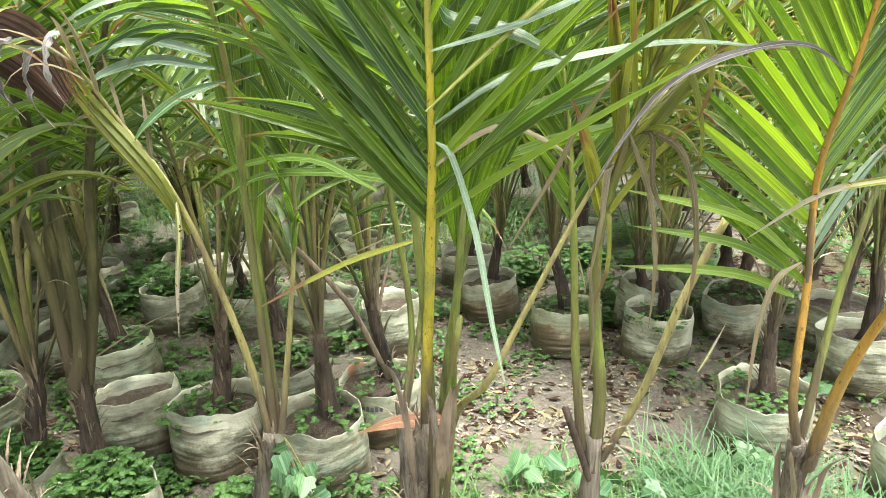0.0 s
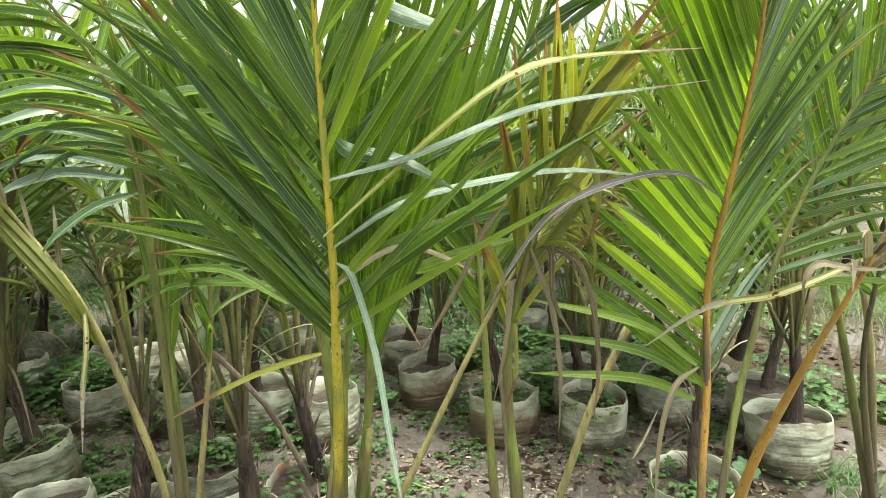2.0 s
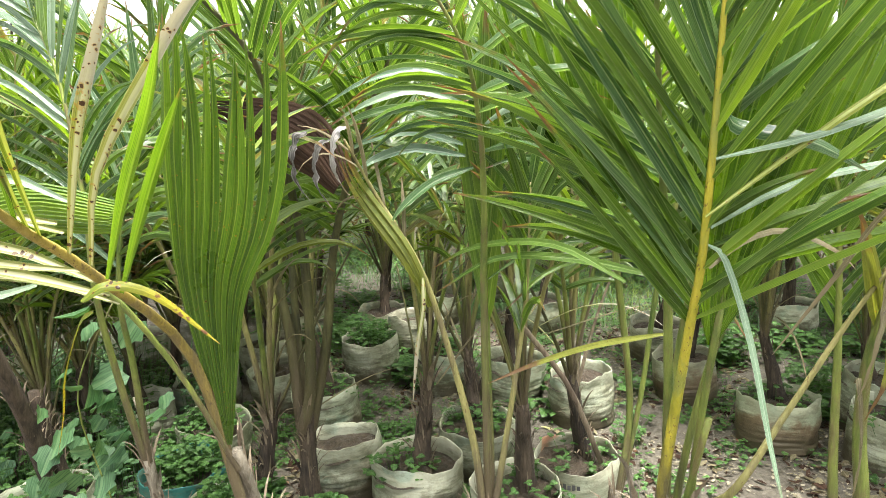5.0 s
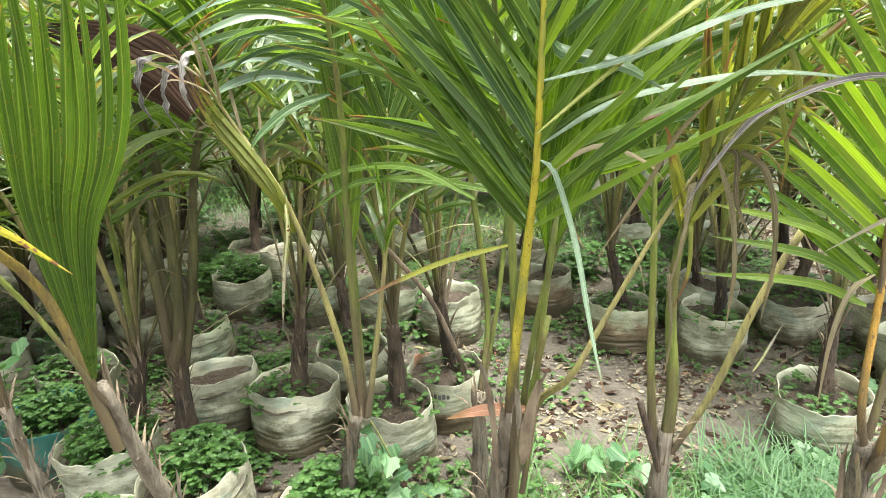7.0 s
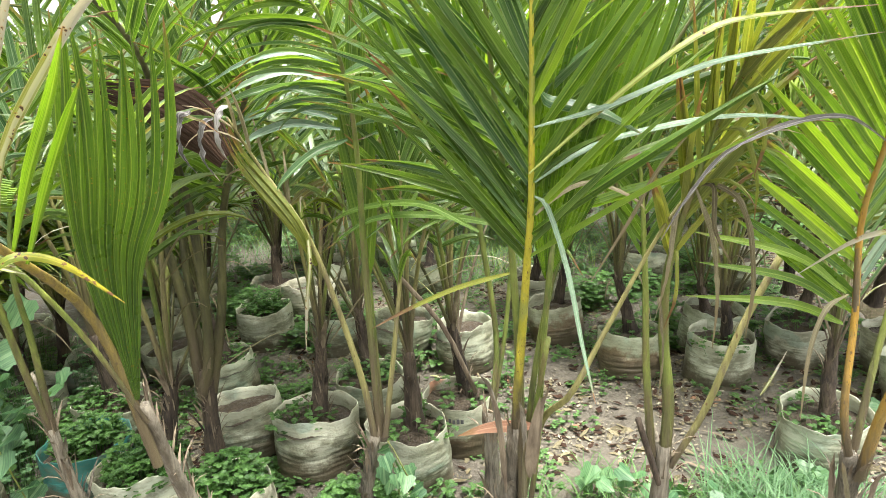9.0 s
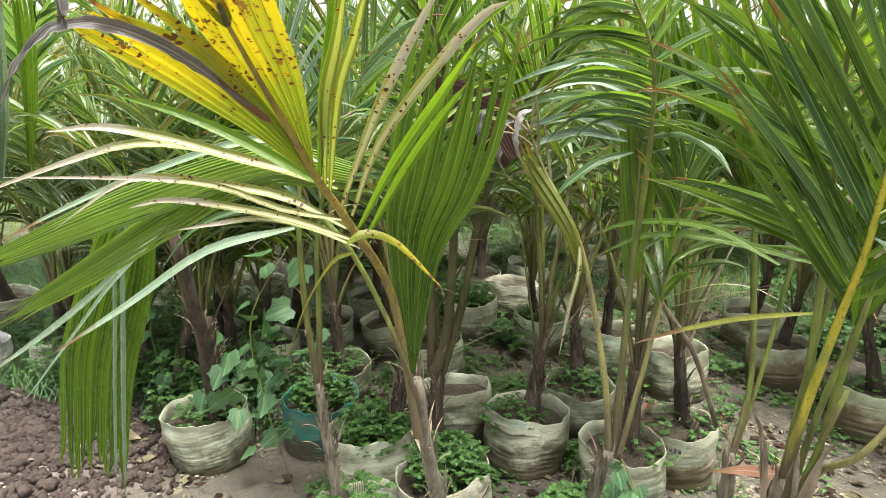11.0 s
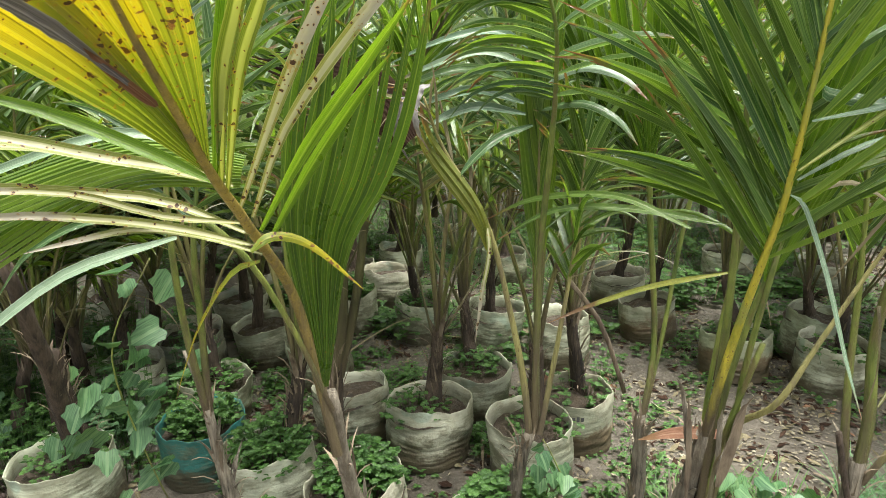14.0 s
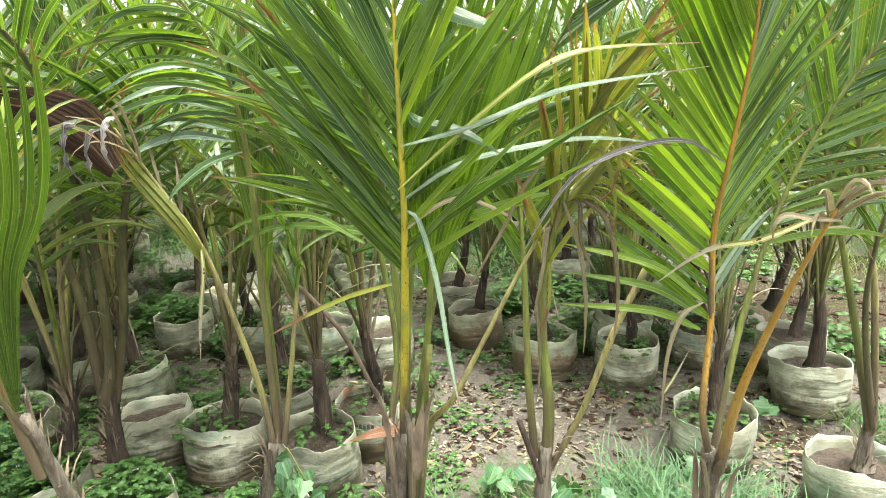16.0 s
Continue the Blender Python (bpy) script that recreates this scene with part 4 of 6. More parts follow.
for pts, w, mt in ((((-0.56, 1.6, 1.70), (-0.68, 1.55, 1.741), (-0.80, 1.5, 1.712), (-0.962, 1.583, 1.651)), 0.024, PALE), (((-0.58, 1.6, 1.655), (-0.704, 1.55, 1.697), (-0.82, 1.5, 1.680), (-0.984, 1.583, 1.618)), 0.026, WAXY),
                   (((-0.575, 1.6, 1.60), (-0.69, 1.55, 1.640), (-0.78, 1.5, 1.628), (-0.929, 1.594, 1.580)), 0.027, PALE), (((-0.57, 1.6, 1.57), (-0.69, 1.55, 1.597), (-0.78, 1.5, 1.575), (-0.83, 1.48, 1.54)), 0.026, PALE),
                   (((-0.55, 1.6, 1.54), (-0.64, 1.55, 1.512), (-0.71, 1.5, 1.455), (-0.75, 1.48, 1.40)), 0.024, WAXY), (((-0.54, 1.6, 1.73), (-0.64, 1.54, 1.79), (-0.78, 1.48, 1.77), (-0.962, 1.561, 1.705)), 0.022, PALE),
                   (((-0.53, 1.6, 1.64), (-0.43, 1.55, 1.69), (-0.33, 1.5, 1.67), (-0.26, 1.46, 1.61)), 0.022, PALE), (((-0.53, 1.6, 1.58), (-0.42, 1.55, 1.60), (-0.33, 1.5, 1.56), (-0.28, 1.46, 1.50)), 0.022, WAXY)):
    leaf_on(dead, pts, w, mt, (0, 0.6, 0.8), "glossy blue-green arching leaflet", fold=0.5)
leaf_on(dead, ((-0.67, 1.5, 1.29), (-0.66, 1.47, 1.2), (-0.68, 1.46, 1.08), (-0.70, 1.46, 0.93)), 0.012, CREAM, SIDE, "pale withered leaflet")
frond(dead, rel(dead, (-0.53, 1.57, 0.58), (-0.52, 1.55, 1.17), (-0.50, 1.50, 1.46), (-0.49, 1.44, 1.65), (-0.50, 1.35, 1.82), (-0.58, 1.25, 2.0)), R, PETIOLE, WAXY, 0.008, 0.55, 22, 0.36, 0.019, (75, 25), 1.0, 0.1, True, (1, 0.4), (0, -1, 0.4), "", "", any_of(WAXY, WAXY, GREEN), 0.8)
frond(dead, rel(dead, (-0.52, 1.58, 0.58), (-0.53, 1.62, 1.05), (-0.53, 1.62, 1.38), (-0.53, 1.60, 1.59)), R, PETIOLE, LIME, 0.007, 0.35, 9, 0.55, 0.030, (9, 4), 0.02, 0.0, True, (1, 1), (0, -1, 0.1), "", "", any_of(LIME, GREEN), 0.4, 1.0)
frond(dead, rel(dead, (-0.51, 1.57, 0.58), (-0.46, 1.6, 0.9), (-0.42, 1.62, 1.2), (-0.40, 1.6, 1.5)), R, TAN, GREEN, 0.007, 0.5, 14, 0.36, 0.026, (50, 15), 0.8, 0.1, False)
part("cut_stalk", tube(Mesh(), bez(rel(dead, (-0.47, 1.70, 1.10), (-0.43, 1.73, 1.04), (-0.32, 1.75, 0.88), (-0.23, 1.80, 0.62)), 8), 0.008, 6, 0.5), SHEATH, dead, "dry pinkish broken stalk")

# palm with yellow spotted fronds
gold = thing("coconut_palm", (-0.97, 1.33, 0.25), "young coconut palm with yellow, black-spotted fronds and withered grey tips", "palm", "palms of the nursery")
stem(gold, Vector((-0.05, -0.20, 0.68)), R, 0.022, 5, (-0.06, 0.06, 0.0), mat=GREYSTEM)


frond(gold, rel(gold, (-1.02, 1.14, 0.744), (-1.066, 1.08, 1.173), (-1.040, 0.83, 1.430), (-1.012, 0.68, 1.545), (-0.985, 0.56, 1.650), (-0.955, 0.45, 1.735), (-0.925, 0.36, 1.80)), R, GOLDEN, GOLD, 0.0095, 0.97, 1, 0.1, 0.010, (44, 8), 0.06, 0.04,
      True, (1, 1), (0, -0.7, 0.7), "golden-brown midrib")
pleated_on(gold, ((-1.005, 0.65, 1.570), (-0.976, 0.55, 1.670), (-0.950, 0.46, 1.741), (-0.926, 0.38, 1.796), (-0.895, 0.30, 1.855), (-0.87, 0.23, 1.90)), 0.135, GOLD, (1, 0.1, 0), "yellow blade with dark spots and burnt patches", 8, 20, 0.07, 0.95, 11, 0.1, 0.004, 0.0)
pleated_on(gold, ((-1.008, 0.66, 1.558), (-1.022, 0.56, 1.640), (-1.020, 0.46, 1.700), (-1.018, 0.38, 1.744), (-1.012, 0.31, 1.774), (-1.008, 0.25, 1.797), (-1.004, 0.17, 1.825)), 0.115, GOLD, (1, 0.2, 0.4), "yellow blade with dark spots", 6, 20, 0.08, 0.8, 12, 0.1, 0.004, 0.15)
leaf_on(gold, ((-0.975, 0.50, 1.665), (-0.969, 0.43, 1.700), (-0.970, 0.38, 1.732)), 0.014, PINK, (1, 0.2, 0.3), "rust-brown dried leaf base", n=12, fold=0.4, shape=0.1)
leaf_on(gold, ((-0.966, 0.44, 1.694), (-0.972, 0.36, 1.742), (-0.981, 0.31, 1.769), (-0.991, 0.26, 1.787), (-1.001, 0.22, 1.793), (-1.010, 0.19, 1.788), (-1.02, 0.16, 1.775)), 0.016, GREY, (0.3, 0.3, 0.9), "long withered grey-brown leaflet", n=30, fold=0.7, twist=0.6, crinkle=0.6)
leaf_on(gold, ((-1.03, 0.72, 1.53), (-1.13, 0.66, 1.60), (-1.24, 0.60, 1.66), (-1.36, 0.54, 1.70)), 0.020, DEEP, (0, 0.4, 0.9), fold=0.6)
for pts, w, mt in ((((-1.010, 0.68, 1.545), (-0.955, 0.62, 1.690), (-0.905, 0.58, 1.830), (-0.87, 0.55, 1.95)), 0.022, DEEP),
                   (((-1.012, 0.70, 1.530), (-0.940, 0.60, 1.690), (-0.880, 0.55, 1.790), (-0.82, 0.49, 1.89)), 0.024, STRIPED),
                   (((-1.014, 0.72, 1.515), (-0.915, 0.60, 1.699), (-0.850, 0.55, 1.790), (-0.78, 0.49, 1.89)), 0.020, STRIPED),
                   (((-1.020, 0.77, 1.480), (-0.905, 0.71, 1.667), (-0.830, 0.69, 1.784), (-0.74, 0.66, 1.90)), 0.020, CREAM),
                   (((-1.020, 0.81, 1.451), (-0.919, 0.75, 1.613), (-0.796, 0.75, 1.762), (-0.71, 0.74, 1.840), (-0.66, 0.73, 1.86)), 0.019, CREAM),
                   (((-1.022, 0.84, 1.419), (-0.897, 0.773, 1.577), (-0.772, 0.707, 1.707), (-0.676, 0.64, 1.80)), 0.020, DEEP),
                   (((-1.025, 0.87, 1.385), (-0.915, 0.82, 1.53), (-0.81, 0.77, 1.65), (-0.73, 0.73, 1.73)), 0.020, DEEP)):
    leaf_on(gold, pts, w, mt, (1, 0.2, -0.5), fold=0.6, shape=0.35)
for pts, w in ((((-1.035, 0.78, 1.515), (-1.271, 0.71, 1.584), (-1.431, 0.64, 1.600), (-1.581, 0.57, 1.554), (-1.831, 0.50, 1.462)), 0.019),
               (((-1.035, 0.77, 1.532), (-1.203, 0.703, 1.573), (-1.337, 0.635, 1.614), (-1.442, 0.567, 1.637), (-1.509, 0.50, 1.628)), 0.021),
               (((-1.042, 0.84, 1.412), (-1.175, 0.792, 1.483), (-1.337, 0.744, 1.508), (-1.452, 0.696, 1.520), (-1.517, 0.648, 1.504), (-1.675, 0.60, 1.395)), 0.019),
               (((-1.042, 0.86, 1.384), (-1.182, 0.81, 1.430), (-1.324, 0.76, 1.457), (-1.44, 0.71, 1.468), (-1.496, 0.66, 1.453)), 0.017),
               (((-1.043, 0.88, 1.362), (-1.145, 0.835, 1.410), (-1.244, 0.79, 1.429), (-1.342, 0.745, 1.415), (-1.401, 0.70, 1.405)), 0.013),
               (((-1.043, 0.83, 1.436), (-1.164, 0.762, 1.463), (-1.288, 0.695, 1.515), (-1.463, 0.628, 1.526), (-1.756, 0.56, 1.515)), 0.013)):
    leaf_on(gold, pts, w, CREAM, (0, 0.5, 0.85), "pale yellow leaflet with a withered tip", fold=0.6)
# this blade wears the darkened copy of the deep green
pleated_on(gold, ((-1.03, 1.12, 0.95), (-1.018, 1.10, 1.309), (-0.945, 1.06, 1.514), (-0.87, 1.0, 1.712), (-0.816, 0.94, 1.867)), 0.26, DEEP_SHADED, (1, 0.2, -0.3), "broad upright pleated green blade", 11, 18, 0.05, 0.55, 5, 0.2, 0.008)
pleated_on(gold, ((-1.10, 0.95, 1.52), (-1.325, 0.92, 1.545), (-1.639, 0.855, 1.446), (-1.873, 0.79, 1.352), (-2.069, 0.725, 1.263), (-2.22, 0.66, 1.20)), 0.135, LIME, (0, 0.5, 0.85), "broad pleated green blade", 10, 20, 0.4, 1.2, 7, 0.3, 0.004, 0.9)
pleated_on(gold, ((-1.12, 0.98, 1.50), (-1.38, 0.95, 1.508), (-1.638, 0.888, 1.375), (-1.838, 0.825, 1.244), (-2.013, 0.762, 1.131), (-2.16, 0.70, 1.04)), 0.13, LIME, (0, 0.5, 0.85), "broad pleated green blade", 10, 20, 0.4, 1.2, 8, 0.3, 0.004, 0.9)
pleated_on(gold, ((-1.75, 1.05, 1.42), (-1.87, 1.00, 1.33), (-1.97, 1.00, 1.12), (-2.08, 0.99, 0.86), (-2.13, 0.98, 0.60), (-2.16, 0.97, 0.36)), 0.25, DEEP, (1, 0.4, 0.15), "hanging pleated green blade", 13, 18, 0.22, 1.25, 9, 0.3, 0.004, 0.15)
for x0, x1, w in ((-1.90, -1.99, 0.022), (-1.93, -2.03, 0.016)):
    leaf_on(gold, ((-1.80, 1.02, 1.40), (x0, 0.98, 1.30), ((x0 + x1) / 2, 0.96, 0.95), (x1, 0.95, 0.55), (x1 - 0.02, 0.95, 0.36)), w, PALE, SIDE, "pale waxy hanging leaflet", fold=0.5)
leaf_on(gold, ((-1.18, 0.93, 1.545), (-1.33, 0.90, 1.595), (-1.64, 0.84, 1.50), (-1.87, 0.775, 1.40), (-2.06, 0.71, 1.30)), 0.020, PALE, (0, 0.5, 0.85), "pale waxy edge leaflet", fold=0.5)
part("frond", tube(Mesh(), bez(rel(gold, (-1.02, 1.13, 0.88), (-1.08, 1.05, 1.15), (-1.16, 0.95, 1.38), (-1.40, 0.97, 1.48), (-1.78, 1.05, 1.42)), 14), 0.007, 6, 0.7), PETIOLE, gold)
leaf_on(gold, ((-1.20, 0.85, 1.40), (-1.40, 0.78, 1.34), (-1.59, 0.70, 1.20), (-1.77, 0.62, 1.07)), 0.022, PALE, (0, 0.5, 0.85))
leaf_on(gold, ((-1.75, 1.0, 1.35), (-1.79, 0.90, 1.25), (-1.94, 0.85, 1.11), (-2.12, 0.80, 0.97), (-2.37, 0.75, 0.80)), 0.028, PALE, (0, 0.5, 0.85))
leaf_on(gold, ((-1.75, 1.0, 1.33), (-1.90, 0.92, 1.16), (-2.08, 0.88, 0.95), (-2.3, 0.84, 0.70)), 0.024, PALE, (0, 0.5, 0.85))
part("frond", tube(Mesh(), bez(rel(gold, (-0.925, 0.36, 1.80), (-0.90, 0.27, 1.90), (-0.88, 0.15, 1.96), (-0.878, 0.020, 1.872)), 10), [0.005 - 0.0003 * i for i in range(11)], 6, 0.7), TAN, gold)
for pts, w, tw in ((((-0.858, 0.050, 1.872), (-0.838, 0.060, 1.787), (-0.851, 0.050, 1.769), (-0.874, 0.040, 1.747), (-0.884, 0.035, 1.729), (-0.893, 0.030, 1.703)), 0.010, 1.0),
                   (((-0.858, 0.020, 1.862), (-0.851, -0.020, 1.782), (-0.858, -0.030, 1.758), (-0.874, -0.040, 1.734), (-0.894, -0.035, 1.717), (-0.927, -0.030, 1.708), (-0.967, -0.020, 1.686), (-1.049, 0.000, 1.631)), 0.008, 2.5),
                   (((-0.868, 0.030, 1.862), (-0.856, -0.060, 1.772), (-0.871, -0.065, 1.755), (-0.892, -0.070, 1.751), (-0.964, 0.000, 1.735), (-0.992, 0.020, 1.716), (-1.000, 0.030, 1.682)), 0.009, -1.5),
                   (((-0.878, 0.030, 1.862), (-0.881, -0.050, 1.777), (-0.903, -0.050, 1.764), (-0.941, -0.030, 1.765), (-0.967, -0.020, 1.758), (-0.978, -0.020, 1.742)), 0.011, 1.2),
                   (((-0.898, 0.060, 1.872), (-0.958, 0.020, 1.822), (-0.983, 0.000, 1.783), (-0.990, 0.000, 1.763), (-0.998, 0.000, 1.742)), 0.010, 0.8)):
    leaf_on(gold, pts, w, GREY, (0.3, 0.2, 0.9), "withered grey curling leaflet", n=40, twist=tw, fold=0.5, crinkle=0.9)
leaf_on(gold, ((-0.904, 0.02, 1.84), (-0.904, 0.02, 1.777), (-0.903, 0.02, 1.738), (-0.896, 0.02, 1.705), (-0.889, 0.02, 1.675)), 0.015, GREY, SIDE, "withered grey hanging leaflet", n=30, fold=0.4, crinkle=0.8)
leaf_on(gold, ((-0.898, 0.014, 1.76), (-0.897, 0.013, 1.735), (-0.893, 0.013, 1.712), (-0.890, 0.014, 1.695)), 0.007, GOLD, SIDE, "hanging leaflet, yellow to rust", fold=0.4)
leaf_on(gold, ((-1.00, 0.78, 1.38), (-1.08, 0.82, 1.34), (-1.18, 0.86, 1.22), (-1.25, 0.90, 1.11), (-1.30, 0.91, 1.00)), 0.014, GOLD, (0, 0.5, 0.85))
leaf_on(gold, ((-1.01, 0.77, 1.40), (-0.98, 0.80, 1.42), (-0.93, 0.85, 1.39), (-0.85, 0.90, 1.29)), 0.016, GOLD, (0, 0.5, 0.85))

# palm with a cluster of dark stalks
dark = thing("coconut_palm", (-1.31, 1.90, 0.2), "tall young coconut palm with a cluster of dark stalks", "palm", "palms of the nursery")
stem(dark, Vector((0.02, 0.0, 0.45)), R, 0.034, 5)
frond(dark, rel(dark, (-1.31, 1.89, 0.55), (-1.25, 1.88, 0.76), (-1.21, 1.84, 1.21), (-1.20, 1.75, 1.57), (-1.18, 1.60, 1.86), (-1.3, 1.4, 2.1)), R, DARKSTALK, GREEN, 0.017, 0.55, 22, 0.45, 0.024, (58, 18), 0.6, 0.2, True)
frond(dark, rel(dark, (-1.29, 1.92, 0.55), (-1.20, 1.92, 0.88), (-1.12, 1.90, 1.28), (-0.95, 1.80, 1.64), (-0.8, 1.7, 1.85)), R, DARKSTALK, GREEN, 0.016, 0.5, 22, 0.45, 0.024, (58, 18), 0.6, 0.2, True)
frond(dark, rel(dark, (-1.33, 1.92, 0.55), (-1.34, 1.9, 1.0), (-1.42, 1.85, 1.4), (-1.6, 1.7, 1.75), (-1.85, 1.6, 1.95)), R, DARKSTALK, GREEN, 0.016, 0.5, 22, 0.45, 0.024, (58, 18), 0.6, 0.2, True)
frond(dark, rel(dark, (-1.33, 1.95, 0.55), (-1.36, 2.0, 1.0), (-1.38, 2.05, 1.5), (-1.35, 2.0, 2.0)), R, DARKSTALK, GREEN, 0.014, 0.45, 22, 0.45, 0.024, (40, 12), 0.4, 0.2, True)

# tall cut stem beside the soil heap
cut = thing("coconut_palm", (-2.26, 1.66, 0.25), "tall dark palm stem cut off at the top", "palm", "palms of the nursery")
stem(cut, Vector((0.16, -0.32, 0.95)), R, 0.030, 9, (0.0, 0.0, 0.0))
stem(cut, Vector((0.02, -0.05, 0.50)), R, 0.03, 3, (0.03, 0.02, 0))

# slim palm with two green stalks, beside the yellow one
twin = thing("coconut_palm", (-1.46, 1.40, 0.25), "slim young coconut palm with two green stalks", "palm", "palms of the nursery")
stem(twin, Vector((-0.036, -0.06, 0.48)), R, 0.021, 6, mat=GREYSTEM)
frond(twin, rel(twin, (-1.496, 1.34, 0.70), (-1.492, 1.28, 1.01), (-1.46, 1.22, 1.27), (-1.45, 1.22, 1.50), (-1.50, 1.25, 1.80), (-1.62, 1.3, 2.0)), R, PETIOLE, GREEN, 0.0085, 0.55, 18, 0.40, 0.018, (50, 15), 0.7, 0.1, True, (1, 1), (0, -1, 0.3), "", "", any_of(GREEN, WAXY, PALE))
frond(twin, rel(twin, (-1.490, 1.34, 0.72), (-1.454, 1.30, 1.04), (-1.414, 1.25, 1.27), (-1.36, 1.28, 1.55), (-1.25, 1.35, 1.85)), R, PETIOLE, GREEN, 0.008, 0.58, 16, 0.38, 0.018, (50, 15), 0.7, 0.1, True, (1, 1), (0, -1, 0.3), "", "", any_of(GREEN, WAXY))
part("cut_stalk", tube(Mesh(), bez(rel(twin, (-1.495, 1.36, 0.55), (-1.56, 1.42, 0.72), (-1.62, 1.45, 0.86)), 8), 0.006, 6, 0.6), GREYSTEM, twin, "thin broken grey stalk")
leaf_on(twin, ((-1.45, 1.22, 1.30), (-1.58, 1.14, 1.36), (-1.72, 1.06, 1.30), (-1.80, 1.0, 1.18)), 0.018, WAXY, (0, 0.5, 0.85), fold=0.5)
leaf_on(twin, ((-1.40, 1.26, 1.32), (-1.52, 1.2, 1.45), (-1.68, 1.12, 1.47), (-1.82, 1.05, 1.38)), 0.018, PALE, (0, 0.5, 0.85), fold=0.5)

# palm at the edge, with one wide frond over the heap
edge = thing("coconut_palm", (-3.69, 1.98, 0.25), "young coconut palm with one wide frond over the soil heap", "palm", "palms of the nursery")
stem(edge, Vector((0.1, -0.1, 0.35)), R, 0.03, 3)
part("frond", tube(Mesh(), bez(rel(edge, (-3.60, 1.9, 0.60), (-3.30, 1.70, 0.95), (-3.0, 1.40, 1.20), (-2.78, 1.17, 1.36)), 12), 0.011, 7, 0.7), PETIOLE, edge)
pleated_on(edge, ((-2.826, 1.180, 1.288), (-2.976, 1.130, 1.578), (-3.129, 1.080, 1.820), (-3.245, 1.000, 2.089)), 0.26, LIME, (1, 0.2, 0.5), "wide pleated green blade", 8, 18, 0.06, 0.6, 6, 0.2, 0.012)
pleated_on(edge, ((-2.815, 1.180, 1.311), (-2.847, 1.130, 1.623), (-2.874, 1.080, 1.854), (-2.859, 1.000, 2.061)), 0.15, PALE, (1, 0.2, 0.3), "wide pleated pale waxy blade", 8, 18, 0.05, 0.5, 7, 0.2, 0.010)
pleated_on(edge, ((-2.956, 1.300, 1.327), (-2.841, 1.270, 1.620), (-2.739, 1.220, 1.898), (-2.665, 1.180, 2.073)), 0.085, PALE, (1, 0.2, 0), "upright pleated waxy blade", 5, 16, 0.3, 0.8, 17, 0.2, 0.010)
pleated_on(edge, ((-2.912, 1.400, 1.389), (-2.812, 1.370, 1.661), (-2.716, 1.320, 1.904), (-2.649, 1.280, 2.086)), 0.085, DEEP, (1, 0.2, 0), "upright pleated green blade", 5, 16, 0.3, 0.8, 18, 0.2, 0.010)
leaf_on(edge, ((-4.079, 1.200, 1.548), (-3.603, 1.200, 1.492), (-3.291, 1.200, 1.357), (-3.106, 1.200, 1.199)), 0.05, WAXY, (0, 0.5, 0.85), fold=0.5)
for q in range(5):
    leaf_on(edge, ((-2.80, 1.18, 1.32 + 0.03 * q), (-2.98, 1.14, 1.40 + 0.05 * q), (-3.2, 1.1, 1.38 + 0.05 * q), (-3.4, 1.05, 1.22 + 0.05 * q)), 0.03, WAXY, (0, 0.5, 0.85))
frond(edge, rel(edge, (-3.60, 1.9, 0.60), (-3.55, 1.85, 1.0), (-3.5, 1.8, 1.4), (-3.3, 1.7, 1.8), (-3.0, 1.6, 2.0)), R, PETIOLE, WAXY, 0.009, 0.45, 20, 0.45, 0.028, (50, 15), 0.5, 0.1, True)
frond(edge, rel(edge, (-3.62, 1.9, 0.60), (-3.7, 1.85, 1.0), (-3.85, 1.75, 1.4), (-4.1, 1.6, 1.7)), R, PETIOLE, GREEN, 0.009, 0.45, 20, 0.45, 0.028, (50, 15), 0.5, 0.1, True)

# palm with a tall dark green fan behind the yellow midrib
tall = thing("coconut_palm", (-0.185, 1.72, 0.16), "young coconut palm with one tall upright dark green fan", "palm", "palms of the nursery")
stem(tall, Vector((0.0, 0.0, 0.42)), R, 0.026, 6, mat=GREYSTEM)
part("frond", tube(Mesh(), bez(rel(tall, (-0.185, 1.72, 0.52), (-0.150, 1.775, 0.78), (-0.163, 1.78, 0.996), (-0.187, 1.77, 1.197), (-0.205, 1.76, 1.39)), 12), 0.010, 7, 0.75), PETIOLE, tall)
part("frond", tube(Mesh(), bez(rel(tall, (-0.18, 1.73, 0.52), (-0.12, 1.80, 0.85), (-0.08, 1.82, 1.2), (-0.02, 1.85, 1.5)), 12), 0.008, 7, 0.75), PETIOLE, tall)
pleated_on(tall, ((-0.205, 1.760, 1.374), (-0.254, 1.720, 1.586), (-0.292, 1.680, 1.768), (-0.325, 1.620, 1.947), (-0.356, 1.550, 2.093)), 0.34, DEEP, (1, 0.3, 0), "tall upright pleated dark green blade", 11, 18, 0.05, 0.45, 31, 0.2, 0.014)
pleated_on(tall, ((-0.206, 1.760, 1.387), (-0.356, 1.700, 1.619), (-0.480, 1.640, 1.832), (-0.548, 1.600, 1.972)), 0.20, GREEN, (1, 0.3, 0.5), "tall upright pleated dark green blade", 7, 18, 0.05, 0.4, 32, 0.2, 0.012)
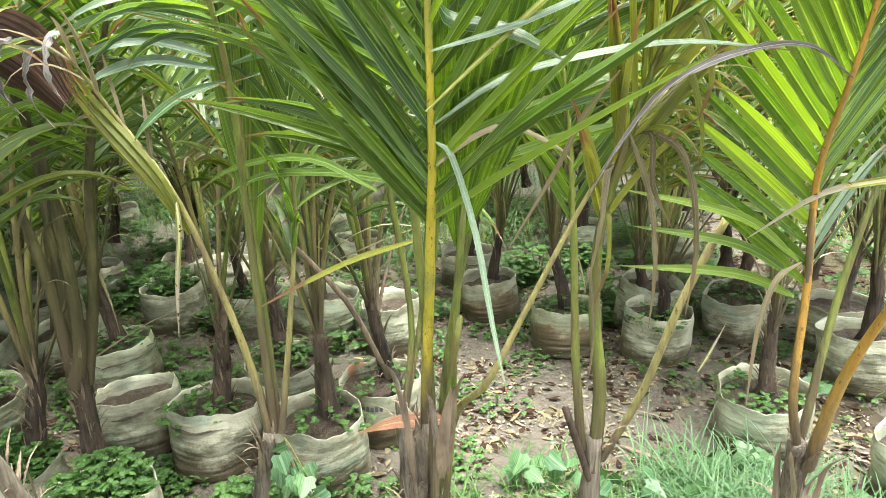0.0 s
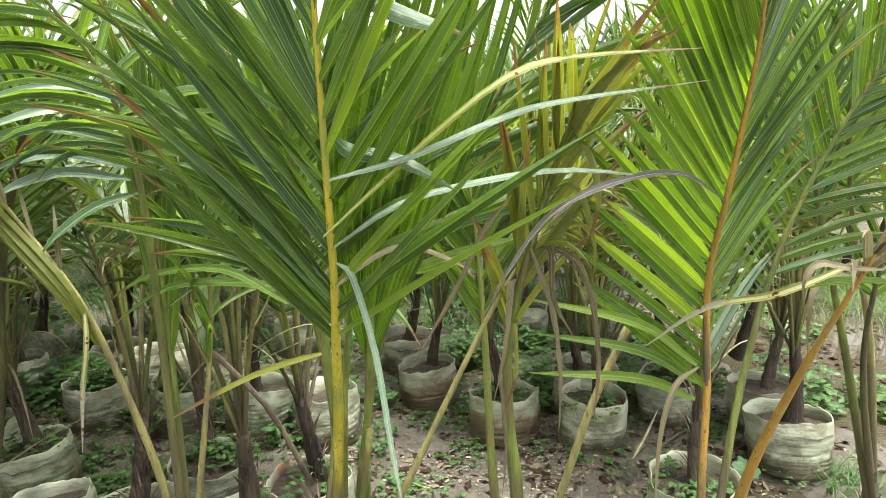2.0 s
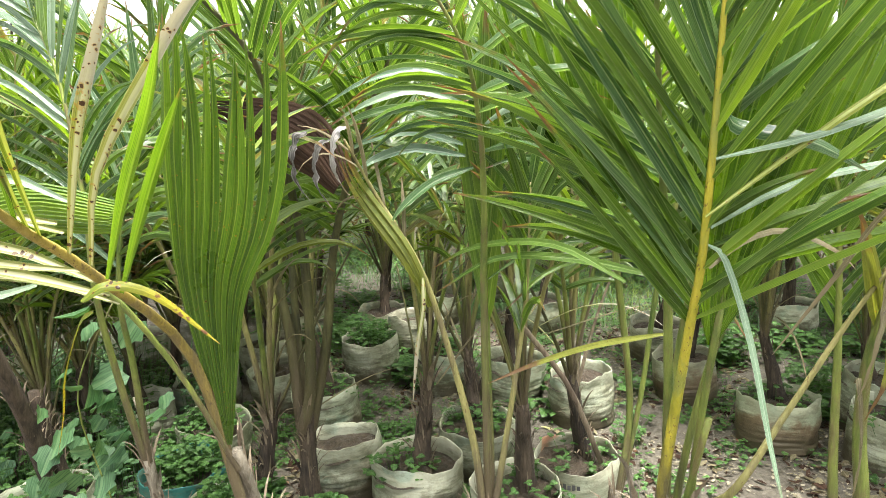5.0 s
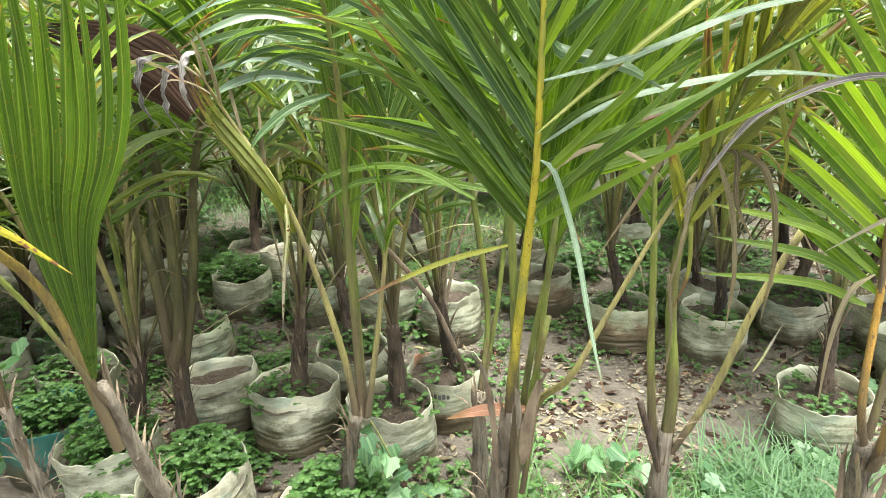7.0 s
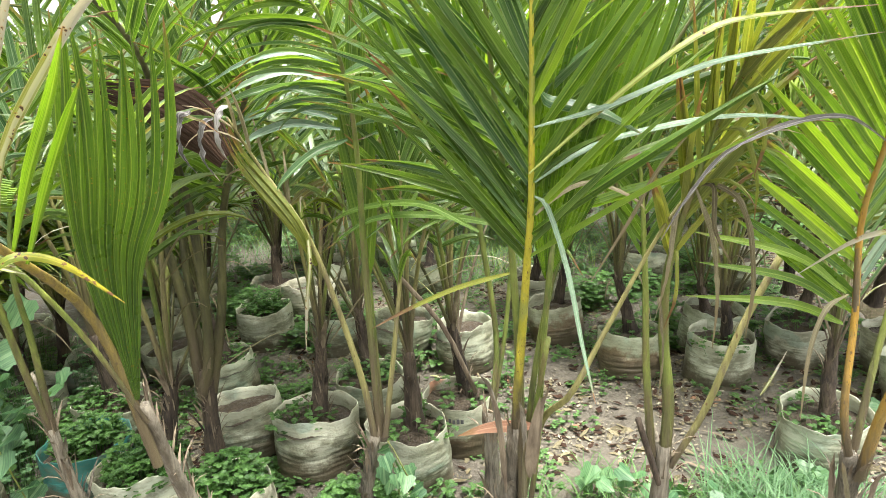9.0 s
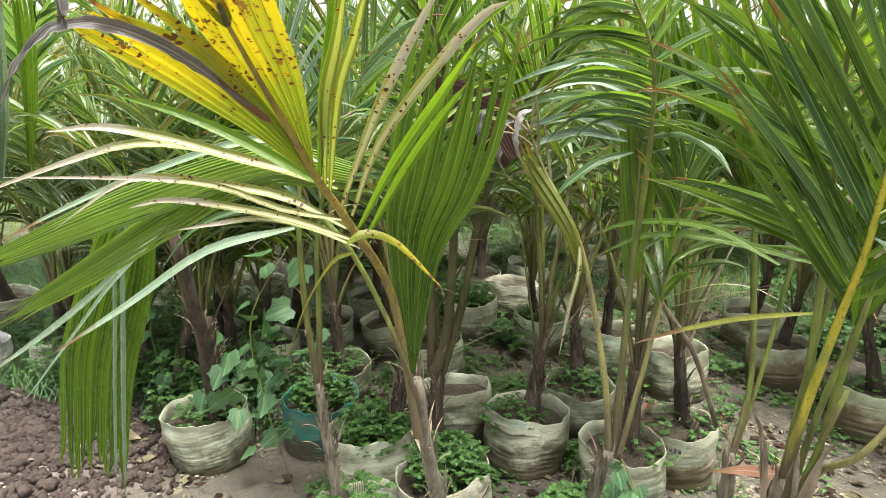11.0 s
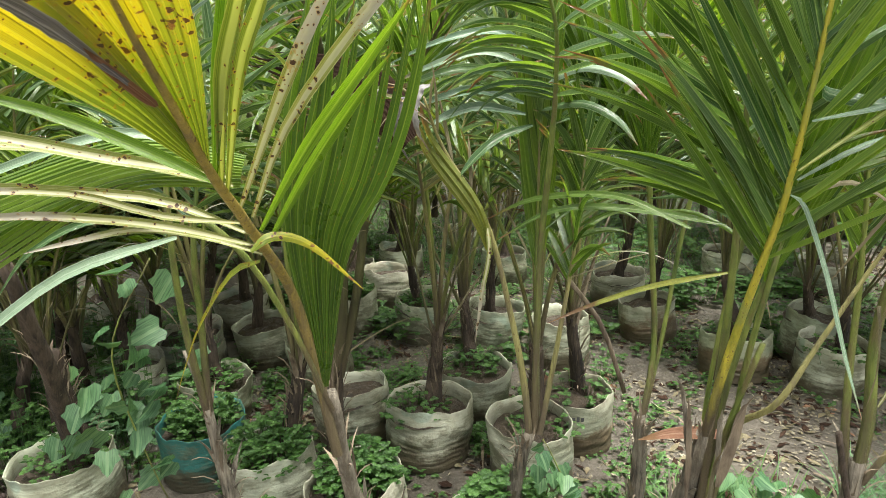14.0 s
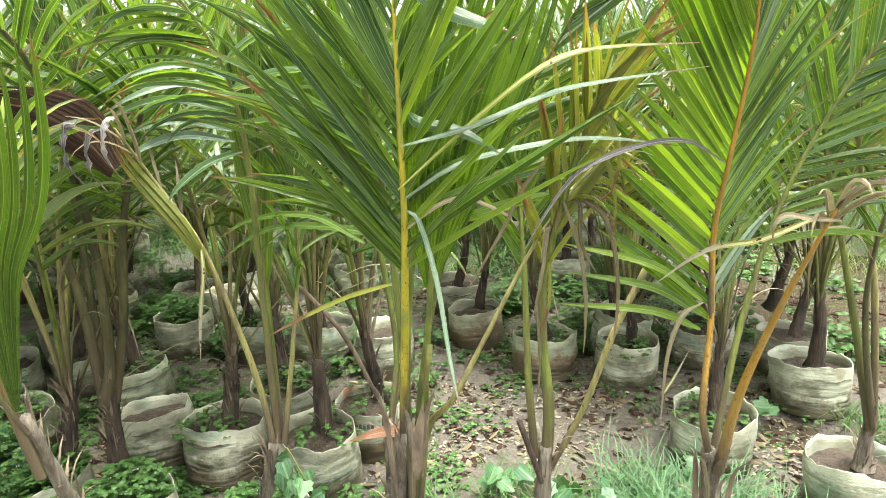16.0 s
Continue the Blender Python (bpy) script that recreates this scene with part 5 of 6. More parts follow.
for pts, w, mt in ((((-0.208, 1.760, 1.404), (-0.134, 1.680, 1.511), (-0.046, 1.600, 1.491), (0.035, 1.550, 1.412)), 0.016, WAXY), (((-0.200, 1.760, 1.354), (-0.110, 1.680, 1.418), (-0.019, 1.600, 1.372), (0.038, 1.550, 1.309)), 0.016, GREEN), (((-0.216, 1.740, 1.456), (-0.179, 1.660, 1.633), (-0.088, 1.580, 1.691), (-0.007, 1.520, 1.650)), 0.018, GREEN), (((-0.195, 1.760, 1.303), (-0.086, 1.680, 1.323), (0.021, 1.600, 1.266), (0.063, 1.550, 1.190)), 0.014, WAXY), (((-0.209, 1.760, 1.420), (-0.319, 1.700, 1.524), (-0.420, 1.620, 1.563), (-0.512, 1.550, 1.539)), 0.016, WAXY), (((-0.200, 1.760, 1.320), (-0.303, 1.700, 1.329), (-0.418, 1.620, 1.309), (-0.525, 1.550, 1.240)), 0.014, GREEN), (((-0.218, 1.740, 1.472), (-0.351, 1.660, 1.666), (-0.464, 1.580, 1.728), (-0.565, 1.520, 1.702)), 0.016, GREEN)):
    leaf_on(tall, pts, w, mt, (0, 0.6, 0.8), fold=0.6)
    leaf_on(tall, [Vector(p) + Vector((0.02 * k, 0.03, -0.045 - 0.01 * k)) for k, p in enumerate(pts)], w * 0.9, GREEN, (0, 0.6, 0.8), fold=0.6)

# palm with slender bare stalks at the water's edge
slim = thing("coconut_palm", (1.58, 1.92, 0.25), "young coconut palm with slender bare stalks beside the water", "palm", "palms of the nursery")
stem(slim, Vector((0.0, -0.01, 0.22)), R, 0.026, 4, mat=GREYSTEM)
frond(slim, rel(slim, (1.575, 1.91, 0.42), (1.43, 1.86, 0.90), (1.31, 1.80, 1.23), (1.18, 1.70, 1.53), (1.10, 1.60, 1.85)), R, PETIOLE, WAXY, 0.012, 0.62, 16, 0.40, 0.018, (45, 15), 0.6, 0.1, True, (1, 1), (0, -1, 0.3))
frond(slim, rel(slim, (1.59, 1.91, 0.42), (1.483, 1.85, 0.99), (1.365, 1.80, 1.357), (1.26, 1.70, 1.68), (1.2, 1.6, 2.0)), R, TAN, GREEN, 0.011, 0.58, 16, 0.40, 0.018, (45, 15), 0.6, 0.1, True, (1, 1), (0, -1, 0.3))
frond(slim, rel(slim, (1.582, 1.90, 0.43), (1.45, 1.81, 0.84), (1.40, 1.75, 1.10), (1.42, 1.70, 1.38), (1.52, 1.62, 1.7)), R, DARKSTALK, GREEN, 0.010, 0.55, 16, 0.40, 0.018, (45, 15), 0.6, 0.1, True, (1, 1), (0, -1, 0.3))
leaf_on(slim, ((1.40, 1.74, 1.12), (1.28, 1.66, 1.24), (1.15, 1.60, 1.25), (1.12, 1.58, 1.14), (1.13, 1.58, 1.02)), 0.016, DRY, (0, 0.6, 0.8), "pale withered leaflet")

# ---- bags ----
BAGS = [(-1.70, 2.81), (-1.37, 2.32), (-1.01, 2.22), (-0.54, 2.12), (-0.86, 2.63), (-1.76, 3.52), (-1.30, 3.48), (-0.84, 3.38),
        (-0.42, 3.25), (0.51, 3.18), (0.95, 3.09), (1.47, 3.36), (0.99, 3.46), (0.13, 3.66), (1.16, 2.31), (-1.53, 1.78), (-1.15, 1.66),
        (-0.61, 1.56), (-2.11, 2.36), (-0.16, 1.47), (0.33, 1.44), (0.90, 1.52), (1.82, 2.77), (1.90, 3.18), (1.56, 1.93), (-2.31, 1.66), (-2.58, 2.40),
        (-0.97, 1.36), (-1.62, 4.0), (-2.46, 3.44), (-2.10, 3.05), (-2.50, 2.85), (-3.69, 1.95), (-4.45, 1.60), (-1.40, 1.40)]
for k, (x, y) in enumerate(BAGS):
    rr = random.Random(200 + k)
    sunk = 0.11 if y < 1.55 else 0.01
    bag((x, y, ground_height(x, y) - sunk), 200 + k, SACK_RUST if k in (9, 13) else SACK, rr.uniform(0.170, 0.186), rr.uniform(0.245, 0.28), tilt=(rr.uniform(-5, 5), rr.uniform(-5, 5)))
red_bag = bag((-0.37, 2.43, 0.035), 301, SACK_RED, 0.18, 0.26, "woven sack with rust-red print and dark lettering, filled with soil")
bag((-1.92, 1.97, 0.035), 302, SACK_TEAL, 0.18, 0.26, "teal plastic sack filled with dark soil")
white_bag = bag((-4.02, 1.62, 0.035), 303, SACK_WHITE, 0.19, 0.28, "clean white sack with a black printed square")

# ---- further palms ----
FORMS = [palm((0, 60 + 3 * k, 0), 40 + k, 7 + k % 3, 1.75 + 0.12 * (k % 4), spread=0.8 + 0.15 * (k % 3)) for k in range(7)]


def set_palm(x, y, k, turn, size=1.0, z=0.19):
    return copy_thing(SINGLE[k % 3] if y < 2.76 and x > -2.2 else FORMS[k % 7], pose(x, y, z + ground_height(x, y), 0, 0, turn) @ Matrix.Scale(size, 4))


SINGLE = [palm((20, 60 + 3 * k, 0), 140 + k, 5, 1.8 + 0.1 * k, True) for k in range(3)]
rp = random.Random(5)
NEAR = [(-1.70, 2.82), (-0.99, 2.24), (-0.53, 2.17), (-0.34, 2.50), (-0.86, 2.70), (-1.30, 3.50), (-0.84, 3.40), (0.52, 3.22), (0.98, 3.05), (1.47, 3.40), (0.99, 3.5), (0.14, 3.74),
        (1.17, 2.3), (1.84, 2.80), (1.92, 3.2), (1.62, 3.95), (2.02, 3.72), (-2.10, 2.40), (-2.56, 2.42), (-1.5, 1.82), (-2.46, 3.46), (-4.06, 1.66)]
for k, (x, y) in enumerate(NEAR):
    set_palm(x, y, k, rp.uniform(0, 360), rp.uniform(0.9, 1.08))
for k in range(7):
    x, y = -2.45 - 0.42 * (k % 7) + rp.uniform(-0.12, 0.12), 1.95 + 0.34 * (k // 7) + rp.uniform(-0.08, 0.08)
    form, turn, size = FORMS[rp.randint(0, 6)], rp.uniform(0, 360), rp.uniform(0.85, 1.1)
    if k not in (2, 4, 6):
        copy_thing(form, pose(x, y, 0.12 + ground_height(x, y), 0, 0, turn) @ Matrix.Scale(size, 4))
copy_bags = [bag((0, 90 + k, 0), 400 + k, SACK, 0.18, 0.25) for k in range(4)]
for j in range(8):
    for i in range(18):
        x, y = -5.6 + 0.62 * i + rp.uniform(-0.12, 0.12) + 0.3 * (j % 2), 4.1 + 0.62 * j + rp.uniform(-0.12, 0.12)
        if (x > 1.9 and y < 5.6) or rp.random() < (0.42 if x > -0.6 else 0.30):
            continue
        set_palm(x, y, rp.randint(0, 6), rp.uniform(0, 360), rp.uniform(0.9, 1.15))
        if rp.random() < (0.5 if y < 5 else 0.2):
            copy_thing(rp.choice(copy_bags), pose(x, y, ground_height(x, y) - 0.01, 0, 0, rp.uniform(0, 360)))
for i in range(40):
    if i % 3:
        continue
    x, y = -2.95 - 0.55 * (i % 10) + rp.uniform(-0.1, 0.1), 2.35 + 0.45 * (i // 10) + rp.uniform(-0.1, 0.1)
    set_palm(x, y, rp.randint(0, 6), rp.uniform(0, 360), rp.uniform(0.9, 1.15))
    if rp.random() < 0.2:
        copy_thing(rp.choice(copy_bags), pose(x, y, ground_height(x, y) - 0.01, 0, 0, rp.uniform(0, 360)))
LOW = [palm((30, 60 + 3 * k, 0), 240 + k, 8, 1.25 + 0.12 * k, lab="low young coconut palm with spreading waxy fronds", spread=1.7, aged=0.0) for k in range(3)]
for k, (x, y) in enumerate(((-2.75, 2.30), (-3.15, 2.05), (-3.60, 2.45), (-2.80, 2.95), (-2.20, 3.05))):
    copy_thing(LOW[k % 3], pose(x, y, 0.10 + ground_height(x, y), 0, 0, rp.uniform(0, 360)) @ Matrix.Scale(rp.uniform(0.9, 1.1), 4))
for ob in FORMS + SINGLE + LOW + copy_bags:
    for o in list(ob.children_recursive) + [ob]:
        bpy.data.objects.remove(o)

# ---- lettering on the red sack: plain bars ----
red_bag.rotation_euler = (0, 0, 0)


def cloth_radius(sack_, angle, z):
    cloth = next(o for o in sack_.children if o.name.startswith("sack"))
    best = min((v.co for v in cloth.data.vertices if math.hypot(v.co.x, v.co.y) > 0.13), key=lambda c: (math.atan2(c.y, c.x) - angle) ** 2 + ((c.z - z) * 6) ** 2)
    return math.hypot(best.x, best.y) + 0.004


for k in range(6):
    m = Mesh()
    a0 = radians(-108 + 5.0 * k)
    rows = [[(Vector((math.cos(a0 + da), math.sin(a0 + da), 0)) * cloth_radius(red_bag, a0 + da, z) + Vector((0, 0, z)), da, z) for da in (0, 0.03, 0.06)] for z in (0.208, 0.22, 0.230 - 0.004 * (k % 2))]
    m.grid(rows)
    part("print", m, INK, red_bag)
white_bag.rotation_euler = (0, 0, 0)
m = Mesh()
m.grid([[(Vector((math.cos(a), math.sin(a), 0)) * cloth_radius(white_bag, a, z) + Vector((0, 0, z)), a, z) for a in [radians(-68 + 4 * k) for k in range(13)]] for z in [0.095 + 0.0125 * k for k in range(8)]])
part("print", m, INK, white_bag, "faded black printed square")

# ---- weeds, litter and the heap ----
rw = random.Random(8)
for x, y, n, h in ((-0.61, 1.55, 230, 0.17), (-1.53, 1.78, 210, 0.19), (-1.15, 1.68, 190, 0.18), (-1.40, 1.40, 50, 0.07), (-1.76, 3.52, 140, 0.18), (-1.05, 2.20, 34, 0.09), (-0.50, 2.12, 22, 0.12), (-0.87, 2.68, 60, 0.09), 
                   (-2.11, 2.36, 60, 0.10), (-1.92, 1.97, 150, 0.15), (-0.36, 2.47, 24, 0.08), (0.94, 3.02, 40, 0.08), (0.51, 3.2, 24, 0.08), (1.47, 3.36, 50, 0.09), (1.14, 2.29, 30, 0.08), (-2.31, 1.66, 60, 0.1), (-1.70, 2.81, 30, 0.09),
                   (-1.3, 3.48, 40, 0.08), (-4.08, 1.62, 70, 0.12)):
    weeds((x, y, 0.19 + ground_height(x, y)), rw.randint(0, 9999), 0.155, int(n * 1.5), 0.022, h + 0.02, lab="small bright green weeds growing in a sack")
for k in range(130):
    x, y = rw.uniform(-6.5, 3.0), rw.uniform(3.3, 7.0)
    weeds((x, y, ground_height(x, y)), rw.randint(0, 9999), rw.uniform(0.15, 0.3), 40, 0.045, rw.uniform(0.12, 0.3), lab="taller green weeds between far sacks")
for k in range(70):
    x, y = rw.uniform(-4.2, -1.6), rw.uniform(1.75, 3.0)
    if x > -2.1 and y > 2.1:
        continue
    weeds((x, y, ground_height(x, y)), rw.randint(0, 9999), rw.uniform(0.1, 0.2), 70, 0.024, rw.uniform(0.2, 0.5), lab="taller leafy weeds among the sacks", mat=rw.choice((WEED, WEED, BROAD)))
for k in range(34):
    x, y = rw.uniform(-2.3, -0.1), rw.uniform(1.6, 4.2)
    weeds((x, y, ground_height(x, y)), rw.randint(0, 9999), rw.uniform(0.08, 0.16), rw.randint(20, 44), rw.uniform(0.018, 0.026), rw.uniform(0.06, 0.14), lab="leafy green weeds among the sacks")
for x, y in ((-0.16, 1.38), (0.33, 1.44), (0.90, 1.52), (-0.97, 1.36), (-0.05, 1.55), (0.12, 1.45), (0.55, 1.5), (0.7, 1.4), (-0.35, 1.5), (-0.75, 1.40), (1.1, 1.4)):
    weeds((x, y, ground_height(x, y) + 0.12), rw.randint(0, 9999), 0.19, 46, 0.022, 0.15, rw.choice((WEED, WEED, BROAD)), "bright green weeds around a sunken sack")
for k in range(320):
    x, y = rw.uniform(-2.4, 1.9), rw.uniform(1.5, 5.2)
    if 0.0 < x < 1.3 and 1.9 < y < 2.9 and rw.random() < 0.8:
        continue
    weeds((x, y, ground_height(x, y)), rw.randint(0, 9999), rw.uniform(0.08, 0.2), rw.randint(16, 46), rw.uniform(0.011, 0.020), 0.05, lab="low green ground weeds in damp mud")
for x, y, s in ((0.25, 1.75, 0.055), (0.42, 1.55, 0.06), (0.62, 1.62, 0.05), (0.75, 1.72, 0.06), (1.02, 1.78, 0.065), (1.12, 1.55, 0.06), (0.92, 1.35, 0.06), (0.1, 1.62, 0.045), (1.3, 1.75, 0.05), (-0.3, 1.75, 0.04), (0.55, 1.35, 0.06)):
    weeds((x, y, ground_height(x, y)), rw.randint(0, 9999), 0.15, 9, s, 0.13, BROAD, "broad pale green weed leaves beside a sack", True, 0.35)
for x, y in ((0.68, 1.65), (0.85, 1.78), (0.5, 1.85), (0.30, 2.0), (1.25, 1.7), (-0.05, 1.8), (0.6, 1.5), (0.75, 1.6), (0.95, 1.68), (1.05, 1.62), (0.4, 1.7), (0.15, 1.6), (2.0, 2.5), (-3.9, 2.4), (-4.4, 2.2), (-3.2, 2.1), (1.15, 1.85)):
    grass((x, y, ground_height(x, y)), rw.randint(0, 9999), 0.17, 150, 0.2)
for x, y in ((0.82, 1.86), (1.05, 1.98), (1.05, 1.72), (0.72, 1.98), (1.2, 1.72), (0.95, 1.80), (0.88, 1.68), (1.0, 1.55), (0.75, 1.6)):
    grass((x, y, ground_height(x, y)), rw.randint(0, 9999), 0.15, 170, 0.30, BROAD, "tuft of long fine pale green grass")
for k in range(44):
    x, y = rw.uniform(-14, -6.5), rw.uniform(1.2, 8.5)
    grass((x, y, ground_height(x, y)), rw.randint(0, 9999), 0.9, 420, 0.42, rw.choice((WEED, FAR)), "tall green grass on the far ground")
for k in range(26):
    x, y = rw.uniform(4.0, 8.0), rw.uniform(2.0, 8.0)
    grass((x, y, ground_height(x, y)), rw.randint(0, 9999), 0.6, 380, 0.35, rw.choice((WEED, FAR)), "green grass beyond the puddle")
for k in range(46):
    x, y = rw.uniform(-6.5, 4.5), rw.uniform(5.2, 11.5)
    grass((x, y, ground_height(x, y)), rw.randint(0, 9999), 0.8, 420, 0.30, rw.choice((WEED, FAR, BROAD)), "green grass between the far palms")
for k in range(110):
    x, y = rw.uniform(-7.5, -3.2), rw.uniform(1.55, 3.4)
    grass((x, y, ground_height(x, y)), rw.randint(0, 9999), 0.34, 150, 0.24, rw.choice((WEED, BROAD)))


def litter(count, size, mat, seed, lab, area, level=ground_height):
    rnd = random.Random(seed)
    m = Mesh()
    for _ in range(count):
        x, y = rnd.uniform(area[0], area[1]), rnd.uniform(area[2], area[3])
        if noise.noise(Vector((x * 2.3, y * 2.3, 7))) + 0.6 * noise.noise(Vector((x * 7, y * 7, 9))) < rnd.uniform(-0.25, 0.25):
            continue
        h = rnd.uniform(0, 6.283)
        s = size * rnd.uniform(0.5, 1.6)
        d = Vector((math.cos(h), math.sin(h), rnd.uniform(-0.1, 0.35)))
        blade(m, Vector((x, y, max(level(x, y), 0.025) + rnd.uniform(0.002, 0.010))), d, Vector((-math.sin(h), math.cos(h), rnd.uniform(-0.5, 0.5))), s, s * rnd.uniform(0.3, 0.7), rnd.uniform(-0.2, 0.8), 2, 0.2)
    return tagged(part("leaf_litter", m, mat), lab, "leaf litter", "", "stuff")


litter(26000, 0.018, CHIP, 1, "pale dry leaf flakes scattered over the mud", (-2.8, 2.2, 1.3, 5.5))
litter(6000, 0.045, DRY, 2, "withered brown leaf scraps lying on the mud", (-2.8, 2.2, 1.3, 5.5))
litter(9000, 0.040, BROWN, 6, "dark rotting leaf scraps lying on the mud", (-2.8, 2.2, 1.3, 5.5))
litter(1500, 0.050, BROWN, 7, "dark scraps of mud and leaf floating on the puddle", (2.0, 3.9, 2.3, 6.2))
litter(400, 0.040, PINK, 3, "rust-coloured leaf scraps lying on the mud", (-2.8, 2.2, 1.3, 5.5))
litter(3000, 0.014, CHIP, 4, "pale crumbs of litter on the mud", (-0.3, 1.6, 1.4, 3.6))
for k in range(40):
    x, y, h = rw.uniform(-2.5, 1.6), rw.uniform(1.5, 4.0), rw.uniform(0, 6.283)
    le = rw.uniform(0.12, 0.4)
    m = blade(Mesh(), Vector((0, 0, 0.012)), Vector((math.cos(h), math.sin(h), 0.12)), Vector((-math.sin(h), math.cos(h), 0.2)), le, 0.014, 0.2, 6, 0.3, rw.uniform(-1, 1))
    ob = part("fallen_leaf", m, rw.choice((DRY, CREAM, SHEATH)))
    ob.location = (x, y, ground_height(x, y))
    tagged(ob, "dry fallen palm leaflet lying on the mud", "fallen leaf", "fallen leaves")

def heap_height(x, y):
    e = math.exp(-(((x + 3.3) / 0.95) ** 4 + ((y - 1.1) / 0.55) ** 4))
    lump = math.exp(-(((x + 2.95) / 0.42) ** 2 + ((y - 1.30) / 0.30) ** 2))
    return ground_height(x, y) - 0.05 + e * (0.09 + 0.07 * lump + 0.05 * noise.noise(Vector((x * 6, y * 6, 1))) + 0.03 * noise.noise(Vector((x * 17, y * 17, 2))) + 0.018 * noise.noise(Vector((x * 45, y * 45, 3))))


heap, clods = Mesh(), Mesh()
heap.grid([[((x, y, heap_height(x, y)), x, y) for x in np.arange(-4.6, -2.1, 0.02)] for y in np.arange(0.3, 1.95, 0.02)])
tagged(part("soil_heap", heap, HEAP, smooth=False), "heap of loose greyish brown soil", "soil heap", "", "stuff")
for k in range(6500):
    x, y = (rw.gauss(-2.95, 0.28), rw.gauss(1.30, 0.22)) if k % 3 else (rw.gauss(-3.5, 0.5), rw.gauss(1.15, 0.28))
    if y > 1.85:
        continue
    s = min(0.032, 0.0085 * math.exp(rw.gauss(0, 0.7)))
    c = Vector((x, y, max(heap_height(x, y), ground_height(x, y)) + s * 0.3))
    rows = []
    for i in range(4):
        a = math.pi * i / 3
        rows.append([(c + Vector((math.cos(2 * math.pi * j / 6) * math.sin(a) * s * rw.uniform(0.6, 1.5), math.sin(2 * math.pi * j / 6) * math.sin(a) * s * rw.uniform(0.6, 1.5), math.cos(a) * s * rw.uniform(0.8, 1.2))), j, i) for j in range(6)])
    clods.grid(rows, True)
tagged(part("soil_clods", clods, CLOD), "loose dark crumbly clods of turned soil", "soil clods", "", "stuff")
litter(700, 0.030, CHIP, 5, "pale scraps on turned soil", (-4.4, -2.5, 0.8, 1.9), heap_height)
litter(120, 0.085, DRY, 8, "straw-coloured leaf scraps on turned soil", (-4.4, -2.5, 0.8, 1.9), heap_height)


def lobed(p, d, across, size):
    """A broad heart-shaped leaf with blunt lobes, hanging from its stalk at p."""
    d = d.normalized()
    wv = (across - d * across.dot(d)).normalized()
    nrm = wv.cross(d).normalized()
    half = ((0.0, 0.0), (0.26, -0.12), (0.48, 0.06), (0.44, 0.28), (0.54, 0.46), (0.30, 0.58), (0.20, 0.80), (0.0, 1.0))
    ring = [(a, b) for a, b in half] + [(-a, b) for a, b in half[-2:0:-1]]
    m = Mesh()
    m.v.append(tuple(p + d * size * 0.32 - nrm * size * 0.06))
    m.uv.append((0.5, 0.3))
    for a, b in ring:
        m.v.append(tuple(p + (wv * a + d * b - nrm * (0.30 * b * b - 0.28 * abs(a))) * size))
        m.uv.append((0.5 + a * 0.85, max(0.0, b * 0.9)))
    k = len(ring)
    m.f += [(0, 1 + i, 1 + (i + 1) % k) for i in range(k)]
    return m


def vine_leaf(ob, q, s, facing=-0.6):
    h = rw.uniform(0, 6.283)
    part("leaf", lobed(q, Vector((math.cos(h) * 0.8, facing, rw.uniform(-0.9, 0.0))), Vector((-math.sin(h), 0.4 * math.cos(h), 0.5)), s), BROAD, ob)


# gourd vine climbing among the stalks
vine = thing("gourd_vine", (-1.9, 1.58, 0.0), "climbing vine with broad pale green leaves", "vine")
line = bez([(0.1, 0, 0.04), (0.0, -0.02, 0.4), (-0.04, -0.05, 0.8), (0.12, 0.0, 1.12)], 14)
part("tendril", tube(Mesh(), line, 0.003, 5), PETIOLE, vine)
for x, z, k, r in ((-0.05, 0.66, 8, 0.07), (0.06, 0.83, 4, 0.05), (-0.08, 0.50, 6, 0.07), (0.12, 1.02, 3, 0.06), (0.22, 0.72, 4, 0.06), (-0.28, 0.45, 7, 0.10), (0.05, 0.32, 6, 0.10)):
    for _ in range(k):
        vine_leaf(vine, Vector((x + rw.gauss(0, r), rw.uniform(-0.10, 0.08), z + rw.gauss(0, r))), rw.uniform(0.055, 0.115))
tall_vine = thing("gourd_vine", (-2.95, 1.98, 0.0), "tall climbing vine with broad pale green leaves", "vine")
line = bez([(0.05, 0, 0.04), (-0.03, -0.02, 0.4), (0.04, -0.04, 0.85), (-0.02, 0.0, 1.30)], 14)
part("tendril", tube(Mesh(), line, 0.003, 5), PETIOLE, tall_vine)
for k in range(34):
    vine_leaf(tall_vine, line[rw.randint(3, 14)] + Vector((rw.gauss(0, 0.07), rw.uniform(-0.10, 0.05), rw.gauss(0, 0.05))), rw.uniform(0.06, 0.12))
vine2 = thing("gourd_vine", (-0.50, 1.62, 0.25), "small vine with heart-shaped green leaves in a sack", "vine")
line = bez([(0, 0, 0), (0.02, -0.05, 0.15), (0.0, -0.06, 0.32), (0.1, -0.1, 0.15), (0.2, -0.08, 0.05)], 14)
part("tendril", tube(Mesh(), line, 0.0022, 5), PETIOLE, vine2)
for k in range(16):
    vine_leaf(vine2, line[rw.randint(1, 14)] + Vector((rw.uniform(-0.04, 0.04), rw.uniform(-0.04, 0.04), 0)), rw.uniform(0.035, 0.065))
